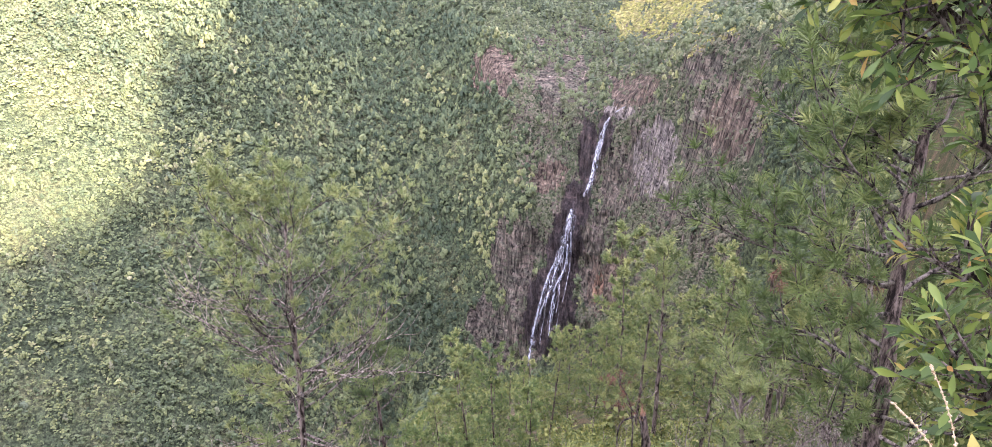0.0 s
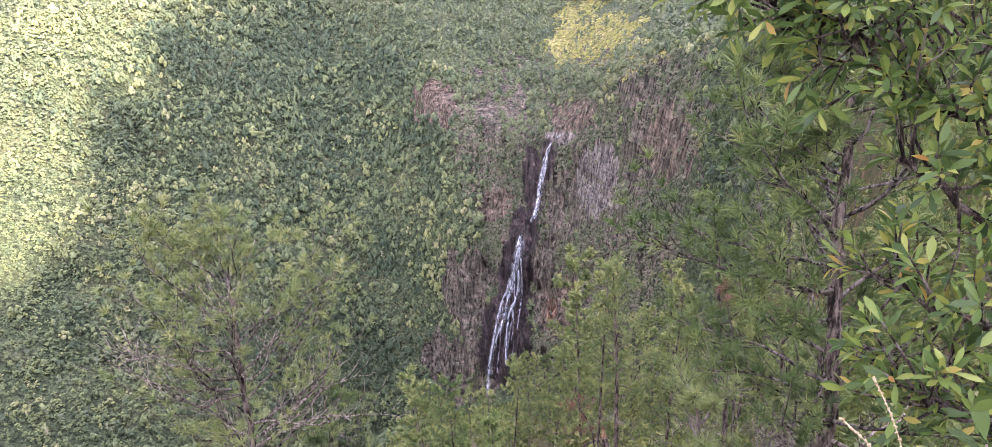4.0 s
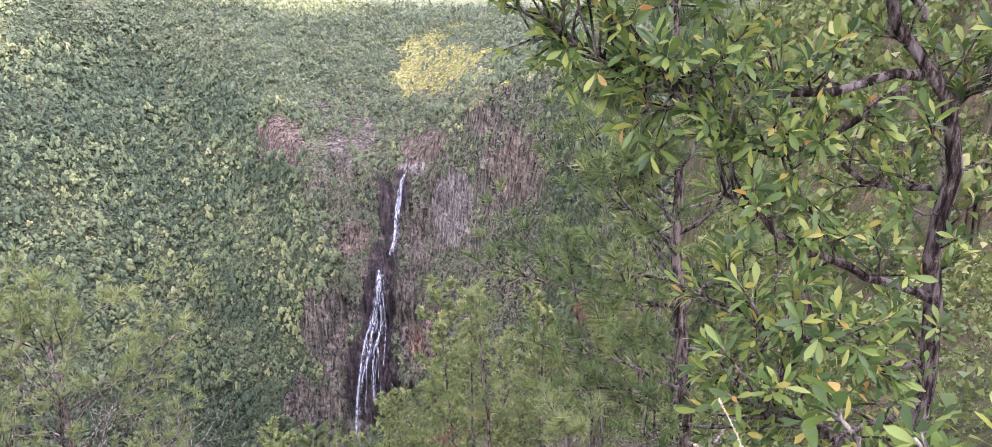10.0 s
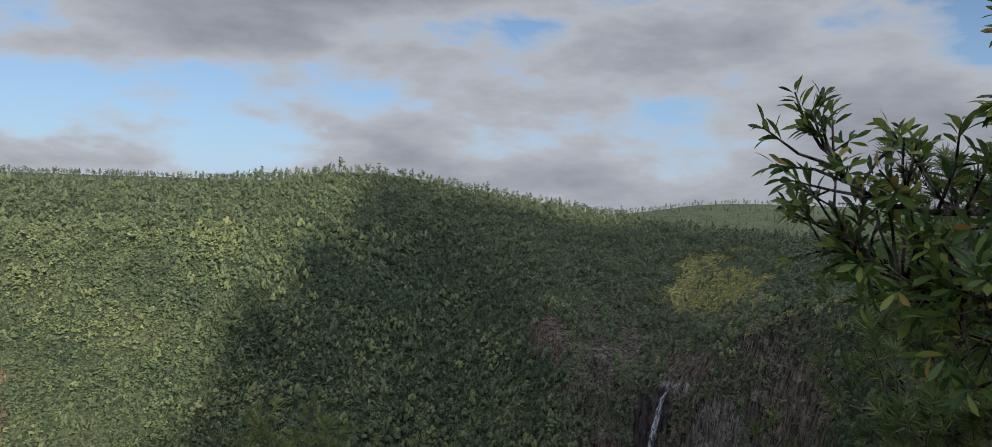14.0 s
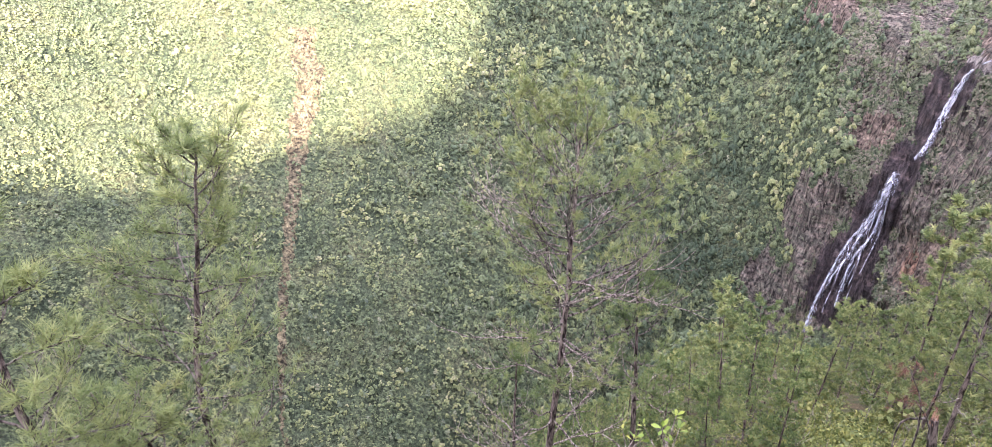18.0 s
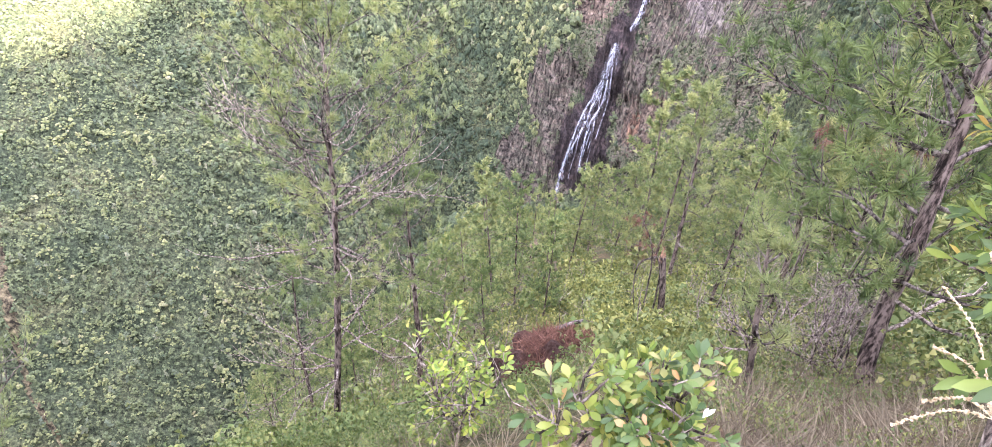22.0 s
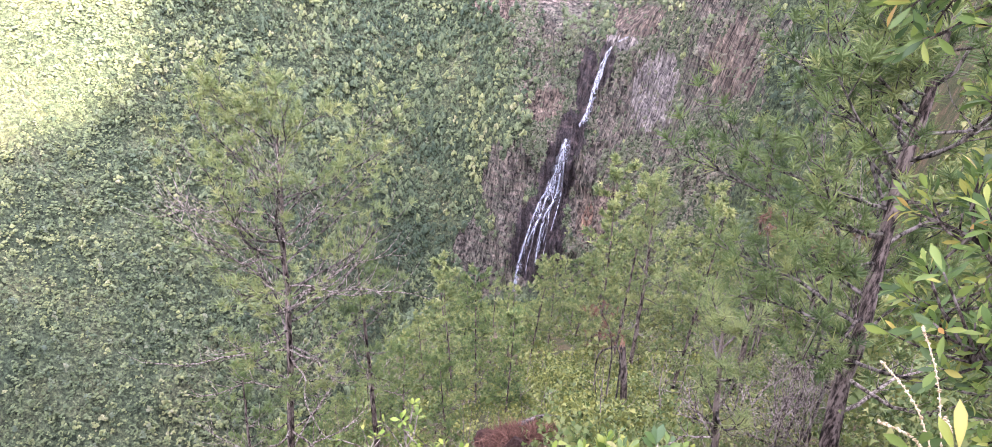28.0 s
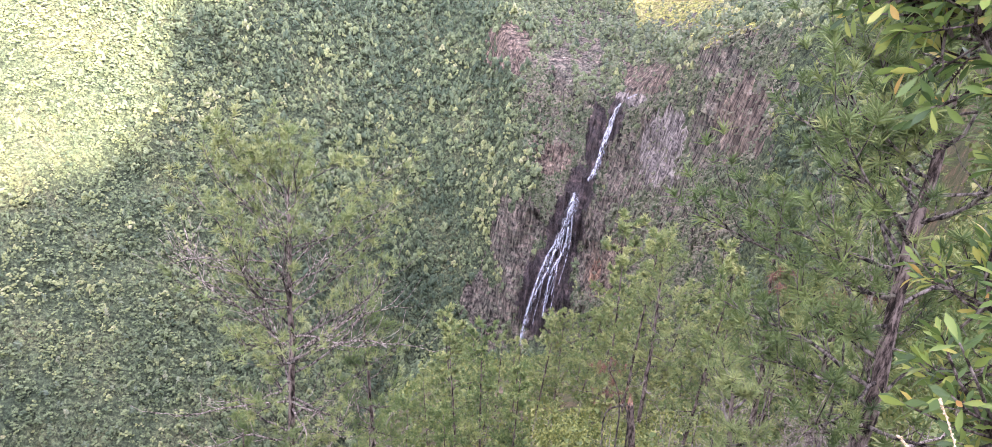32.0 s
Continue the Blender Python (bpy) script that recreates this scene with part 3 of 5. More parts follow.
def lobed_template(seed, lobes, plate=1.0):
    """A unit crown of rounded leafy lobes crowded about a higher middle one, open below, in triangles. plate: height of a lobe against its width."""
    r = np.random.default_rng(seed)
    bm = bmesh.new()
    bmesh.ops.create_icosphere(bm, subdivisions=1, radius=1.0)
    bm.verts.index_update()
    ball = np.array([tuple(v.co.normalized()) for v in bm.verts])
    tris = np.array([[v.index for v in f.verts] for f in bm.faces])
    bm.free()
    cen, rad = [], []
    for k in range(lobes):
        a, q = 2.4 * k + r.normal(0, 0.3), 0.0 if k == 0 else r.uniform(0.42, 0.68)
        cen.append((q * math.cos(a), q * math.sin(a), (0.42 if k == 0 else r.uniform(-0.12, 0.34)) * (1.0 if plate > 0.7 else 1.7)))
        rad.append(r.uniform(0.30, 0.48) * (1.12 if k == 0 else 1.0))
    cen = np.array(cen)
    vs, fs, n0 = [], [], 0
    for k in range(lobes):
        turn = np.array(Euler(r.uniform(0, 6, 3)).to_matrix())
        p = (ball @ turn.T) * r.uniform(0.74, 1.16, (len(ball), 1)) * rad[k] * np.array([1, 1, plate]) + cen[k]
        mid = p[tris].mean(1)
        keep = mid[:, 2] > cen[k][2] - 0.3 * rad[k] * plate
        for o in range(lobes):
            if o != k:
                keep &= np.linalg.norm((mid - cen[o]) / np.array([1, 1, plate]), axis=1) > 0.86 * rad[o]
        vs.append(p)
        fs.append(tris[keep] + n0)
        n0 += len(p)
    vs, fs = np.concatenate(vs), np.concatenate(fs)
    used = np.unique(fs)
    back = np.zeros(len(vs), dtype=int)
    back[used] = np.arange(len(used))
    return vs[used], back[fs]


def pine_template(seed, tiers, per):
    """A unit far pine: a thin bole with open tiers of needle clumps in its upper half."""
    r = np.random.default_rng(seed)
    vs, w = [], 0.014
    for k in range(2):
        dx, dy = (w, 0) if k else (0, w)
        vs += [(-dx, -dy, -0.1), (dx, dy, -0.1), (dx * 0.4, dy * 0.4, 0.95), (-dx * 0.4, -dy * 0.4, 0.95)]
    trunk = 2
    for t in range(tiers):
        z = 0.42 + 0.55 * (t + r.uniform(-0.3, 0.3)) / tiers
        reach = 0.21 * (1.0 - 0.75 * (z - 0.42) / 0.6) * r.uniform(0.6, 1.25)
        for k in range(per):
            a = r.uniform(0, 2 * math.pi)
            p = np.array([math.cos(a) * reach * r.uniform(0.3, 1), math.sin(a) * reach * r.uniform(0.3, 1), z + r.normal(0, 0.025)])
            n = r.normal(0, 0.5, 3) + np.array([0, 0, 1.0])
            n /= np.linalg.norm(n)
            u = np.cross(n, r.normal(0, 1, 3))
            u /= np.linalg.norm(u)
            v = np.cross(n, u)
            s = r.uniform(0.06, 0.125)
            vs += [p - u * s, p - v * s * 0.6, p + u * s, p + v * s * 0.6]
    vs = np.array([tuple(v) for v in vs])
    return vs, np.arange(len(vs)).reshape(-1, 4), trunk


def plant(templates, pts, sizes, tall, tints, r):
    """Copies of templates at points, as one set of arrays: verts, quads, tint for each quad."""
    V, F, T, n0 = [], [], [], 0
    pick = r.integers(len(templates), size=len(pts))
    for k, (tv, tf) in enumerate(templates):
        sel = np.nonzero(pick == k)[0]
        if not len(sel):
            continue
        a = r.uniform(0, 2 * math.pi, len(sel))
        c, s = np.cos(a)[:, None], np.sin(a)[:, None]
        x, y = tv[None, :, 0] * c - tv[None, :, 1] * s, tv[None, :, 0] * s + tv[None, :, 1] * c
        sz = sizes[sel][:, None]
        P = np.stack([x * sz + pts[sel, 0:1], y * sz + pts[sel, 1:2], tv[None, :, 2] * sz * tall[sel][:, None] + pts[sel, 2:3]], -1)
        V.append(P.reshape(-1, 3))
        off = n0 + np.arange(len(sel))[:, None, None] * len(tv)
        F.append((tf[None] + off).reshape(-1, tf.shape[1]))
        T.append(np.repeat(tints[sel], len(tf)))
        n0 += len(sel) * len(tv)
    return np.concatenate(V), np.concatenate(F), np.concatenate(T)


def scatter(count, az0, az1, row0, row1, r):
    """Points spread evenly over the ground's surface between two headings and two rows of the sheet."""
    i0, i1 = np.searchsorted(AZ, az0), np.searchsorted(AZ, az1) - 1
    c = SHEET[i0:i1 + 1, row0:row1 + 1]
    area = np.linalg.norm(np.cross(c[1:, :-1] - c[:-1, :-1], c[:-1, 1:] - c[:-1, :-1]), axis=-1)
    pr = (area / area.sum()).ravel()
    pick = r.choice(len(pr), size=count, p=pr)
    i, j = np.unravel_index(pick, area.shape)
    f, g = r.uniform(0, 1, (2, count, 1))
    p = (c[i, j] * (1 - f) + c[i + 1, j] * f) * (1 - g) + (c[i, j + 1] * (1 - f) + c[i + 1, j + 1] * f) * g
    return p


def polar(p):
    return np.degrees(np.arctan2(p[:, 0], p[:, 1])), np.degrees(np.arctan2(p[:, 2], np.hypot(p[:, 0], p[:, 1])))


def stuff(name, arrays, mat, label, category):
    me = mesh_from(name, arrays[0], arrays[1], [mat], None, arrays[2])
    return tagged(new(name, me), label, category, kind="stuff")


CROWNS = [lobed_template(s, 5, 1.0 if s % 2 else 0.8) for s in range(16)]
PLATES = [lobed_template(20 + s, 5, 0.5) for s in range(12)]
SMALL = [lobed_template(40 + s, 3, 0.85) for s in range(16)]
BRUSH = [crown_template(70 + s, 26, 7, 0.9, 0.14) for s in range(6)]
PINES = [pine_template(60 + s, 6, 3)[:2] for s in range(6)]


def spaced(p, gap, r):
    """Thins points so that each block of space of the given width (for each point) holds one."""
    key = np.floor(p / gap[:, None]).astype(int)
    _, first = np.unique(key[:, 0] * 7919 + key[:, 1] * 104729 + key[:, 2] * 1299709, return_index=True)
    return np.sort(first)


def woods():
    r = np.random.default_rng(11)
    # far wall of the gorge: tall crowns with smaller ones crowded between them
    p = scatter(60000, -79, 34, R1 - 8, R2 + 8, r)
    az, el = polar(p)
    n = crags(p[:, 0], p[:, 1], p[:, 2])
    q = p[(rock_kind(az, el, n) == 0) & ~(on_cliff(az, el, n) & (r.uniform(0, 1, len(p)) < 0.95)) & ~scar(az, el)]
    far = np.linalg.norm(q, axis=1)
    az = polar(q)[0]
    near = np.clip((far / 720) ** 0.7, 0.5, 1.1) * np.interp(az, [-60, -35, -20, -5], [0.62, 0.7, 0.95, 1.0])
    keep = spaced(q, 5.7 * near, r)
    q, near, az = q[keep], near[keep], az[keep]
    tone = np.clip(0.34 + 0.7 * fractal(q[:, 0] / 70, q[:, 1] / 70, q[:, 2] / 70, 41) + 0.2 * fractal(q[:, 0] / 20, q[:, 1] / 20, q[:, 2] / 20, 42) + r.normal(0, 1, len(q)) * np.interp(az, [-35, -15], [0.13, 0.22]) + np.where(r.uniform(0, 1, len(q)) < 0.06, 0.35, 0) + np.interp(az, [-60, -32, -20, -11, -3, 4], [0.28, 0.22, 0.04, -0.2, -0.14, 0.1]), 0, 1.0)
    size = np.clip(r.lognormal(1.06, 0.32, len(q)), 1.4, 6.0) * near
    high = q + np.array([0, 0, 1.0]) * size[:, None] * r.uniform(0.5, 2.2, (len(q), 1))
    flat = r.uniform(0, 1, len(q)) > np.clip(0.3 + 0.04 * (az + 28), 0.12, 0.85)          # rounder crowns beside the cliff, layered ones elsewhere
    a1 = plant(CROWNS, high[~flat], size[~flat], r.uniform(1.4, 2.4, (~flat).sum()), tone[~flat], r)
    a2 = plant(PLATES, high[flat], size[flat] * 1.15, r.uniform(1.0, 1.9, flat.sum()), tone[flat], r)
    p = np.concatenate([scatter(12000, -79, 34, R1 - 8, R2 + 6, r), scatter(9000, -75, -18, R1 - 8, R2 + 6, r)])
    az, el = polar(p)
    n = crags(p[:, 0], p[:, 1], p[:, 2])
    p = p[(rock_kind(az, el, n) == 0) & ~(on_cliff(az, el, n) & (r.uniform(0, 1, len(p)) < 0.8))]
    low = np.clip(r.lognormal(0.55, 0.3, len(p)), 0.9, 3.6) * np.clip((np.linalg.norm(p, axis=1) / 720) ** 0.7, 0.5, 1.1)
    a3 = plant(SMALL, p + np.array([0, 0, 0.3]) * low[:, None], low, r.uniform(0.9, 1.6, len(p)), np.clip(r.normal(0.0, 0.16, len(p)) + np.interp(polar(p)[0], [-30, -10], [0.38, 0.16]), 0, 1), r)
    k1, k2 = len(a1[0]), len(a1[0]) + len(a2[0])
    arr = (np.concatenate([a1[0], a2[0], a3[0]]), np.concatenate([a1[1], a2[1] + k1, a3[1] + k2]), np.concatenate([a1[2], a2[2], a3[2]]))
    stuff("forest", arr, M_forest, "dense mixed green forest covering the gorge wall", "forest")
    # emergent trees with pale boles
    i = r.choice(len(q), 1500, replace=False)
    arr = plant(PINES, q[i], r.uniform(8, 14, len(i)), np.ones(len(i)), np.clip(r.normal(0.55, 0.25, len(i)), 0, 1), r)
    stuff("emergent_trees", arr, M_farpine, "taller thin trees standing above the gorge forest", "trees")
    # scrub that clings to the cliff
    p = scatter(30000, -4, 27, R1 - 4, R2 + 8, r)
    az, el = polar(p)
    n = crags(p[:, 0], p[:, 1], p[:, 2])
    kind = rock_kind(az, el, n)
    inside = on_cliff(az + 0.8, el, n) & (r.uniform(0, 1, len(p)) < np.where(kind == 0, 1.0, np.where(kind == 4, 0.0, 0.12)))
    fall = np.abs(az - np.interp(el, [-37, -30, -23.4, -22.5, -15.5], [3.6, 5.2, 7.0, 8.0, 9.9])) < np.interp(el, [-37, -28, -23, -15], [2.0, 1.6, 0.7, 0.7])
    q = p[inside & ~fall]
    tone = np.clip(0.36 + 0.55 * fractal(q[:, 0] / 40, q[:, 1] / 40, q[:, 2] / 40, 43) + r.normal(0, 0.2, len(q)), 0, 1)
    arr = plant(SMALL, q, np.clip(r.lognormal(0.5, 0.36, len(q)), 0.8, 4.0), r.uniform(0.8, 1.5, len(q)), tone, r)
    stuff("cliff_scrub", arr, M_scrub, "dry olive and brown scrub clinging to the cliff", "scrub")
    # upland pines and their undergrowth
    p = scatter(7500, -79, 40, R2 + 2, R3 + 3, r)
    az, el = polar(p)
    bare = rock_kind(az, el, crags(p[:, 0], p[:, 1], p[:, 2])) > 0
    patch = ((az - 13.8) / 4.8) ** 2 + ((el + 7.4) / 2.7) ** 2 < 1
    q = p[~bare & ~(patch & (r.uniform(0, 1, len(p)) < 0.7))]
    arr = plant(PINES, q, r.uniform(11, 19, len(q)), np.ones(len(q)), np.clip(r.normal(0.5, 0.25, len(q)), 0, 1), r)
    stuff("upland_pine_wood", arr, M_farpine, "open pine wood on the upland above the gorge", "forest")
    p = scatter(11000, -79, 42, R2 - 2, R3, r)
    az, el = polar(p)
    q = p[rock_kind(az, el, crags(p[:, 0], p[:, 1], p[:, 2])) == 0]
    az, el = polar(q)
    patch = ((az - 13.8) / 4.8) ** 2 + ((el + 7.4) / 2.7) ** 2 < 1
    tone = np.clip(np.where(patch, 0.85, 0.45) + r.normal(0, 0.16, len(q)), 0, 1)
    arr = plant(SMALL, q[~patch], np.clip(r.lognormal(1.3, 0.3, (~patch).sum()), 1.8, 6.5), r.uniform(0.8, 1.4, (~patch).sum()), tone[~patch], r)
    m = scatter(9000, 6, 23, R2 - 2, R3, r)
    maz, mel = polar(m)
    m = m[((maz - 13.8) / 4.8) ** 2 + ((mel + 7.4) / 2.7) ** 2 + 1.6 * crags(m[:, 0], m[:, 1], m[:, 2]) + 2.4 * fractal(m[:, 0] / 75, m[:, 1] / 75, m[:, 2] / 75, 52) < 1.1]
    # scrub of the clearing: its sunlit look is in the colour
    clearing = plant(SMALL, m, r.uniform(1.2, 2.9, len(m)), r.uniform(0.5, 1.0, len(m)), np.clip(r.normal(0.5, 0.25, len(m)), 0, 1), r)
    stuff("upland_clearing_scrub", clearing, M_sun_scrub, "low scrub in an upland clearing, coloured bright yellow-green as if sunlit", "scrub")
    p = scatter(5200, -79, 42, R2, R3, r)
    az, el = polar(p)
    patch = ((az - 13.8) / 4.8) ** 2 + ((el + 7.4) / 2.7) ** 2 < 1
    p = p[(rock_kind(az, el, crags(p[:, 0], p[:, 1], p[:, 2])) == 0) & ~patch]
    size = r.uniform(2.2, 4.2, len(p))
    tall = plant(CROWNS, p + np.array([0, 0, 1.5]) * size[:, None], size, r.uniform(1.3, 2.2, len(p)), np.clip(r.normal(0.4, 0.25, len(p)), 0, 1), r)
    arr = (np.concatenate([arr[0], tall[0]]), np.concatenate([arr[1], tall[1] + len(arr[0])]), np.concatenate([arr[2], tall[2]]))
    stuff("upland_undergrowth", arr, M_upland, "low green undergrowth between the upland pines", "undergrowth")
    p = scatter(3600, -79, 55, R3, R3 + 13, r)
    az, el = polar(p)
    arr = plant(PINES, p, r.uniform(12, 23, len(p)) * np.interp(az, [-30, -22, -8, -2], [1.0, 1.35, 1.35, 1.0]), r.uniform(0.8, 1.15, len(p)), np.clip(r.normal(0.15, 0.2, len(p)), 0, 1), r)
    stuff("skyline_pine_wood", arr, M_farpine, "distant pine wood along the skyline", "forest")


    # rough growth on the near slope below the pines and on the hillside behind the broad-leaved tree
    p = np.concatenate([scatter(3500, -66, 40, R0 + 14, R1 - 6, r), scatter(1800, 22, 45, R0 + 20, R2 + 10, r), scatter(2600, 36, 78, R0 - 4, R2, r)])
    p = p[np.hypot(p[:, 0], p[:, 1]) > 17]
    d = np.hypot(p[:, 0], p[:, 1])
    tone = np.clip(0.55 + 0.4 * fractal(p[:, 0] / 18, p[:, 1] / 18, p[:, 2] / 18, 49) + r.normal(0, 0.18, len(p)), 0, 1)
    arr = plant(BRUSH, p, np.clip(r.lognormal(0.35, 0.35, len(p)), 0.7, 3.2) * np.clip(d / 60, 0.45, 1.4), r.uniform(0.8, 1.5, len(p)), tone, r)
    stuff("slope_brush", arr, M_shrub, "rough green brush over the lower slope and the side hill", "undergrowth")


woods()


# ---- the waterfall: strands that follow the cliff ----
def part(name, bm, mat, parent, label=""):
    me = bpy.data.meshes.new(name)
    bm.to_mesh(me)
    bm.free()
    me.materials.append(mat)
    ob = new(name, me)
    ob.parent = parent
    if label:
        ob["label"] = label
    return ob


def strand(line, widths, parent, proud, mat=None):
    """A sheet of water of a given width along (heading, elevation) stations, with a rounded front."""
    bm = bmesh.new()
    pts = []
    n = max(12, int(abs(line[0][1] - line[-1][1]) * 8))
    t = np.linspace(0, 1, n)
    ts = np.linspace(0, 1, len(line))
    az, el, wd = np.interp(t, ts, [p[0] for p in line]), np.interp(t, ts, [p[1] for p in line]), np.interp(t, ts, widths)
    prev = None
    for k in range(n):
        c = wall_point(az[k], el[k], proud)
        pts.append(c)
    for k in range(n):                                        # smooth the line along its length
        lo, hi = max(0, k - 4), min(n, k + 5)
        c = sum(pts[lo:hi], Vector()) / (hi - lo)
        side = Vector((c.y, -c.x, 0)).normalized()
        out = Vector((-c.x, -c.y, 0)).normalized()
        w = wd[k] / 2 * (1 + 0.2 * math.sin(k * 0.9)) * min(1.0, 0.25 + k / 4, 0.25 + (n - 1 - k) / 4)
        ring = [bm.verts.new(c + side * w * s + out * (0.6 * w * (1 - s * s)) - out * (1.2 if abs(s) == 1 else 0)) for s in (-1, -0.5, 0, 0.5, 1)]
        if prev:
            for i in range(4):
                bm.faces.new((prev[i], prev[i + 1], ring[i + 1], ring[i])).smooth = True
        prev = ring
    return part("water_strand" if mat is None else "water_veil", bm, mat or M_water, parent)


waterfall = tagged(new("waterfall"), "tall white waterfall dropping in two leaps down a dark wet cliff", "waterfall")
strand([(11.4, -14.8), (10.7, -15.1), (10.1, -15.6)], [1.2, 1.6, 2.4], waterfall, 5)                              # the stream on the slab above the lip
strand([(9.95, -15.6), (9.6, -16.4), (9.2, -17.6), (8.85, -19.2), (8.6, -20.8), (8.35, -21.8), (7.9, -22.7)], [2.0, 3.6, 3.8, 3.0, 2.4, 3.0, 4.2], waterfall, 6)
strand([(9.75, -16.0), (9.45, -17.2), (9.3, -18.2), (8.95, -19.6)], [1.2, 2.0, 2.2, 1.2], waterfall, 7)
# the second leap: streams that leave the same chute, part over ledges and fan out downwards
LOWER = [([(6.95, -23.3), (6.85, -24.2), (6.7, -25.2), (6.5, -26.2), (6.1, -27.3)], [1.6, 3.2, 4.2, 4.4, 3.4]),
         ([(6.3, -26.8), (5.75, -27.9), (5.1, -29.0), (4.7, -30.0), (4.35, -31.2), (3.95, -32.6), (3.6, -34.0), (3.3, -35.6), (3.2, -37)], [2.4, 2.0, 1.9, 1.7, 1.6, 1.9, 2.2, 2.0, 1.8]),
         ([(6.5, -26.6), (6.1, -27.8), (5.6, -28.8), (5.35, -30.0), (4.9, -31.0), (4.4, -32.0), (4.05, -33.2)], [2.2, 2.0, 1.6, 1.6, 2.0, 1.5, 1.0]),
         ([(6.75, -26.2), (6.7, -27.4), (6.55, -28.6), (6.0, -29.5), (5.6, -30.3), (5.4, -31.6), (5.3, -33.0), (5.15, -34.6)], [1.8, 1.6, 1.7, 2.0, 1.6, 1.3, 1.5, 1.2]),
         ([(6.95, -25.2), (7.05, -26.6), (7.05, -28.0), (6.9, -29.2), (6.6, -30.6), (6.4, -31.6)], [1.4, 1.2, 1.3, 1.0, 0.9, 0.6]),
         ([(6.05, -29.3), (6.15, -30.4), (6.0, -31.6), (5.75, -32.8)], [0.9, 0.8, 0.9, 0.5]),
         ([(5.0, -29.2), (5.2, -30.2), (4.8, -31.4), (4.75, -32.6), (4.4, -34.0), (4.3, -35.4)], [0.9, 0.8, 1.0, 0.7, 0.9, 0.6])]
rw = np.random.default_rng(5)
for k in range(9):                                        # thin threads between them
    a, e = rw.uniform(4.2, 7.0), rw.uniform(-32.0, -25.5)
    a = max(a, np.interp(e, [-36, -30, -25], [3.6, 5.0, 6.4]))
    drop, w = rw.uniform(1.5, 3.5), rw.uniform(0.5, 0.9)
    LOWER.append(([(a - 0.25 * t * drop * (0.4 + 0.6 * math.sin(k)) + rw.normal(0, 0.06), e - drop * t) for t in np.linspace(0, 1, 6)], [w * 0.6, w, w, w * 0.9, w * 0.8, w * 0.4]))
for line, w in LOWER:
    strand(line, w, waterfall, 6 + random.random())
for line, w in LOWER[:4]:
    strand([(a + 0.12, e) for a, e in line], [2.6 * v for v in w], waterfall, 4.5, M_veil)
strand([(9.8, -16.2), (9.3, -17.8), (8.95, -19.4), (8.7, -21.0), (8.2, -22.4)], [3, 6, 6, 5, 6], waterfall, 4.5, M_veil)

# ---- plants of the near slope ----
def at(az, el, d, eye=(0, 0, 0)):
    """A place from its heading, elevation and distance as seen from an eye at the lookout."""
    a, e = radians(az), radians(el)
    return Vector(eye) + Vector((d * math.sin(a) * math.cos(e), d * math.cos(a) * math.cos(e), d * math.sin(e)))


def spot(az, r, sink=0.0):
    """A place on the ground at a heading and a level distance."""
    x, y = r * math.sin(radians(az)), r * math.cos(radians(az))
    return Vector((x, y, ground_z(x, y) - sink))


def tube(bm, pts, radii, sides=6):
    """A tapered, bent limb."""
    prev = None
    for k, p in enumerate(pts):
        d = (pts[min(k + 1, len(pts) - 1)] - pts[max(k - 1, 0)]).normalized()
        u = d.cross(Vector((0.31, 0.95, 0.05))).normalized()
        v = d.cross(u)
        ring = [bm.verts.new(p + (u * math.cos(a) + v * math.sin(a)) * radii[k]) for a in [2 * math.pi * i / sides for i in range(sides)]]
        if prev:
            for i in range(sides):
                bm.faces.new((prev[i], prev[(i + 1) % sides], ring[(i + 1) % sides], ring[i])).smooth = True
        prev = ring
    bm.faces.new(prev)


def spline(pts, n):
    """n places along a smooth line through pts."""
    out, m = [], len(pts) - 1
    for k in range(n):
        t = k / (n - 1) * m
        i = min(int(t), m - 1)
        f = t - i
        p0, p1, p2, p3 = pts[max(i - 1, 0)], pts[i], pts[i + 1], pts[min(i + 2, m)]
        out.append(0.5 * ((2 * p1) + (p2 - p0) * f + (2 * p0 - 5 * p1 + 4 * p2 - p3) * f * f + (3 * p1 - p0 - 3 * p2 + p3) * f ** 3))
    return out


class Tris:
    """Collects thin needles or leaf faces as arrays for one mesh."""

    def __init__(self):
        self.v, self.t = [], []

    def tuft(self, p, d, length, n, width, r, tone, spread=1.0):
        d = np.array(d) / (np.linalg.norm(d) + 1e-9)
        q = r.normal(0, 1, (n, 3)) * spread
        q = q - (q @ d)[:, None] * d
        dirs = d[None] * r.uniform(0.25, 1.1, (n, 1)) + q * 0.55
        dirs /= np.linalg.norm(dirs, axis=1)[:, None]
        base = np.array(p)[None] + d[None] * r.uniform(-0.35, 0.1, (n, 1)) * length
        ln = length * r.uniform(0.7, 1.15, (n, 1))
        side = np.cross(dirs, r.normal(0, 1, (n, 3)))
        side /= np.linalg.norm(side, axis=1)[:, None]
        tip = base + dirs * ln + np.array([0, 0, -0.12]) * ln
        self.v.append(np.stack([base - side * width, base + side * width, tip], 1).reshape(-1, 3))
        self.t.append(np.full(n, tone) + r.normal(0, 0.08, n))

    def mesh(self, name, mat):
        v = np.concatenate(self.v)
        return mesh_from(name, v, np.arange(len(v)).reshape(-1, 3), [mat], None, np.clip(np.concatenate(self.t), 0, 1))


def child(name, me, parent, label=""):
    ob = new(name, me)
    ob.parent = parent
    if label:
        ob["label"] = label
    return ob


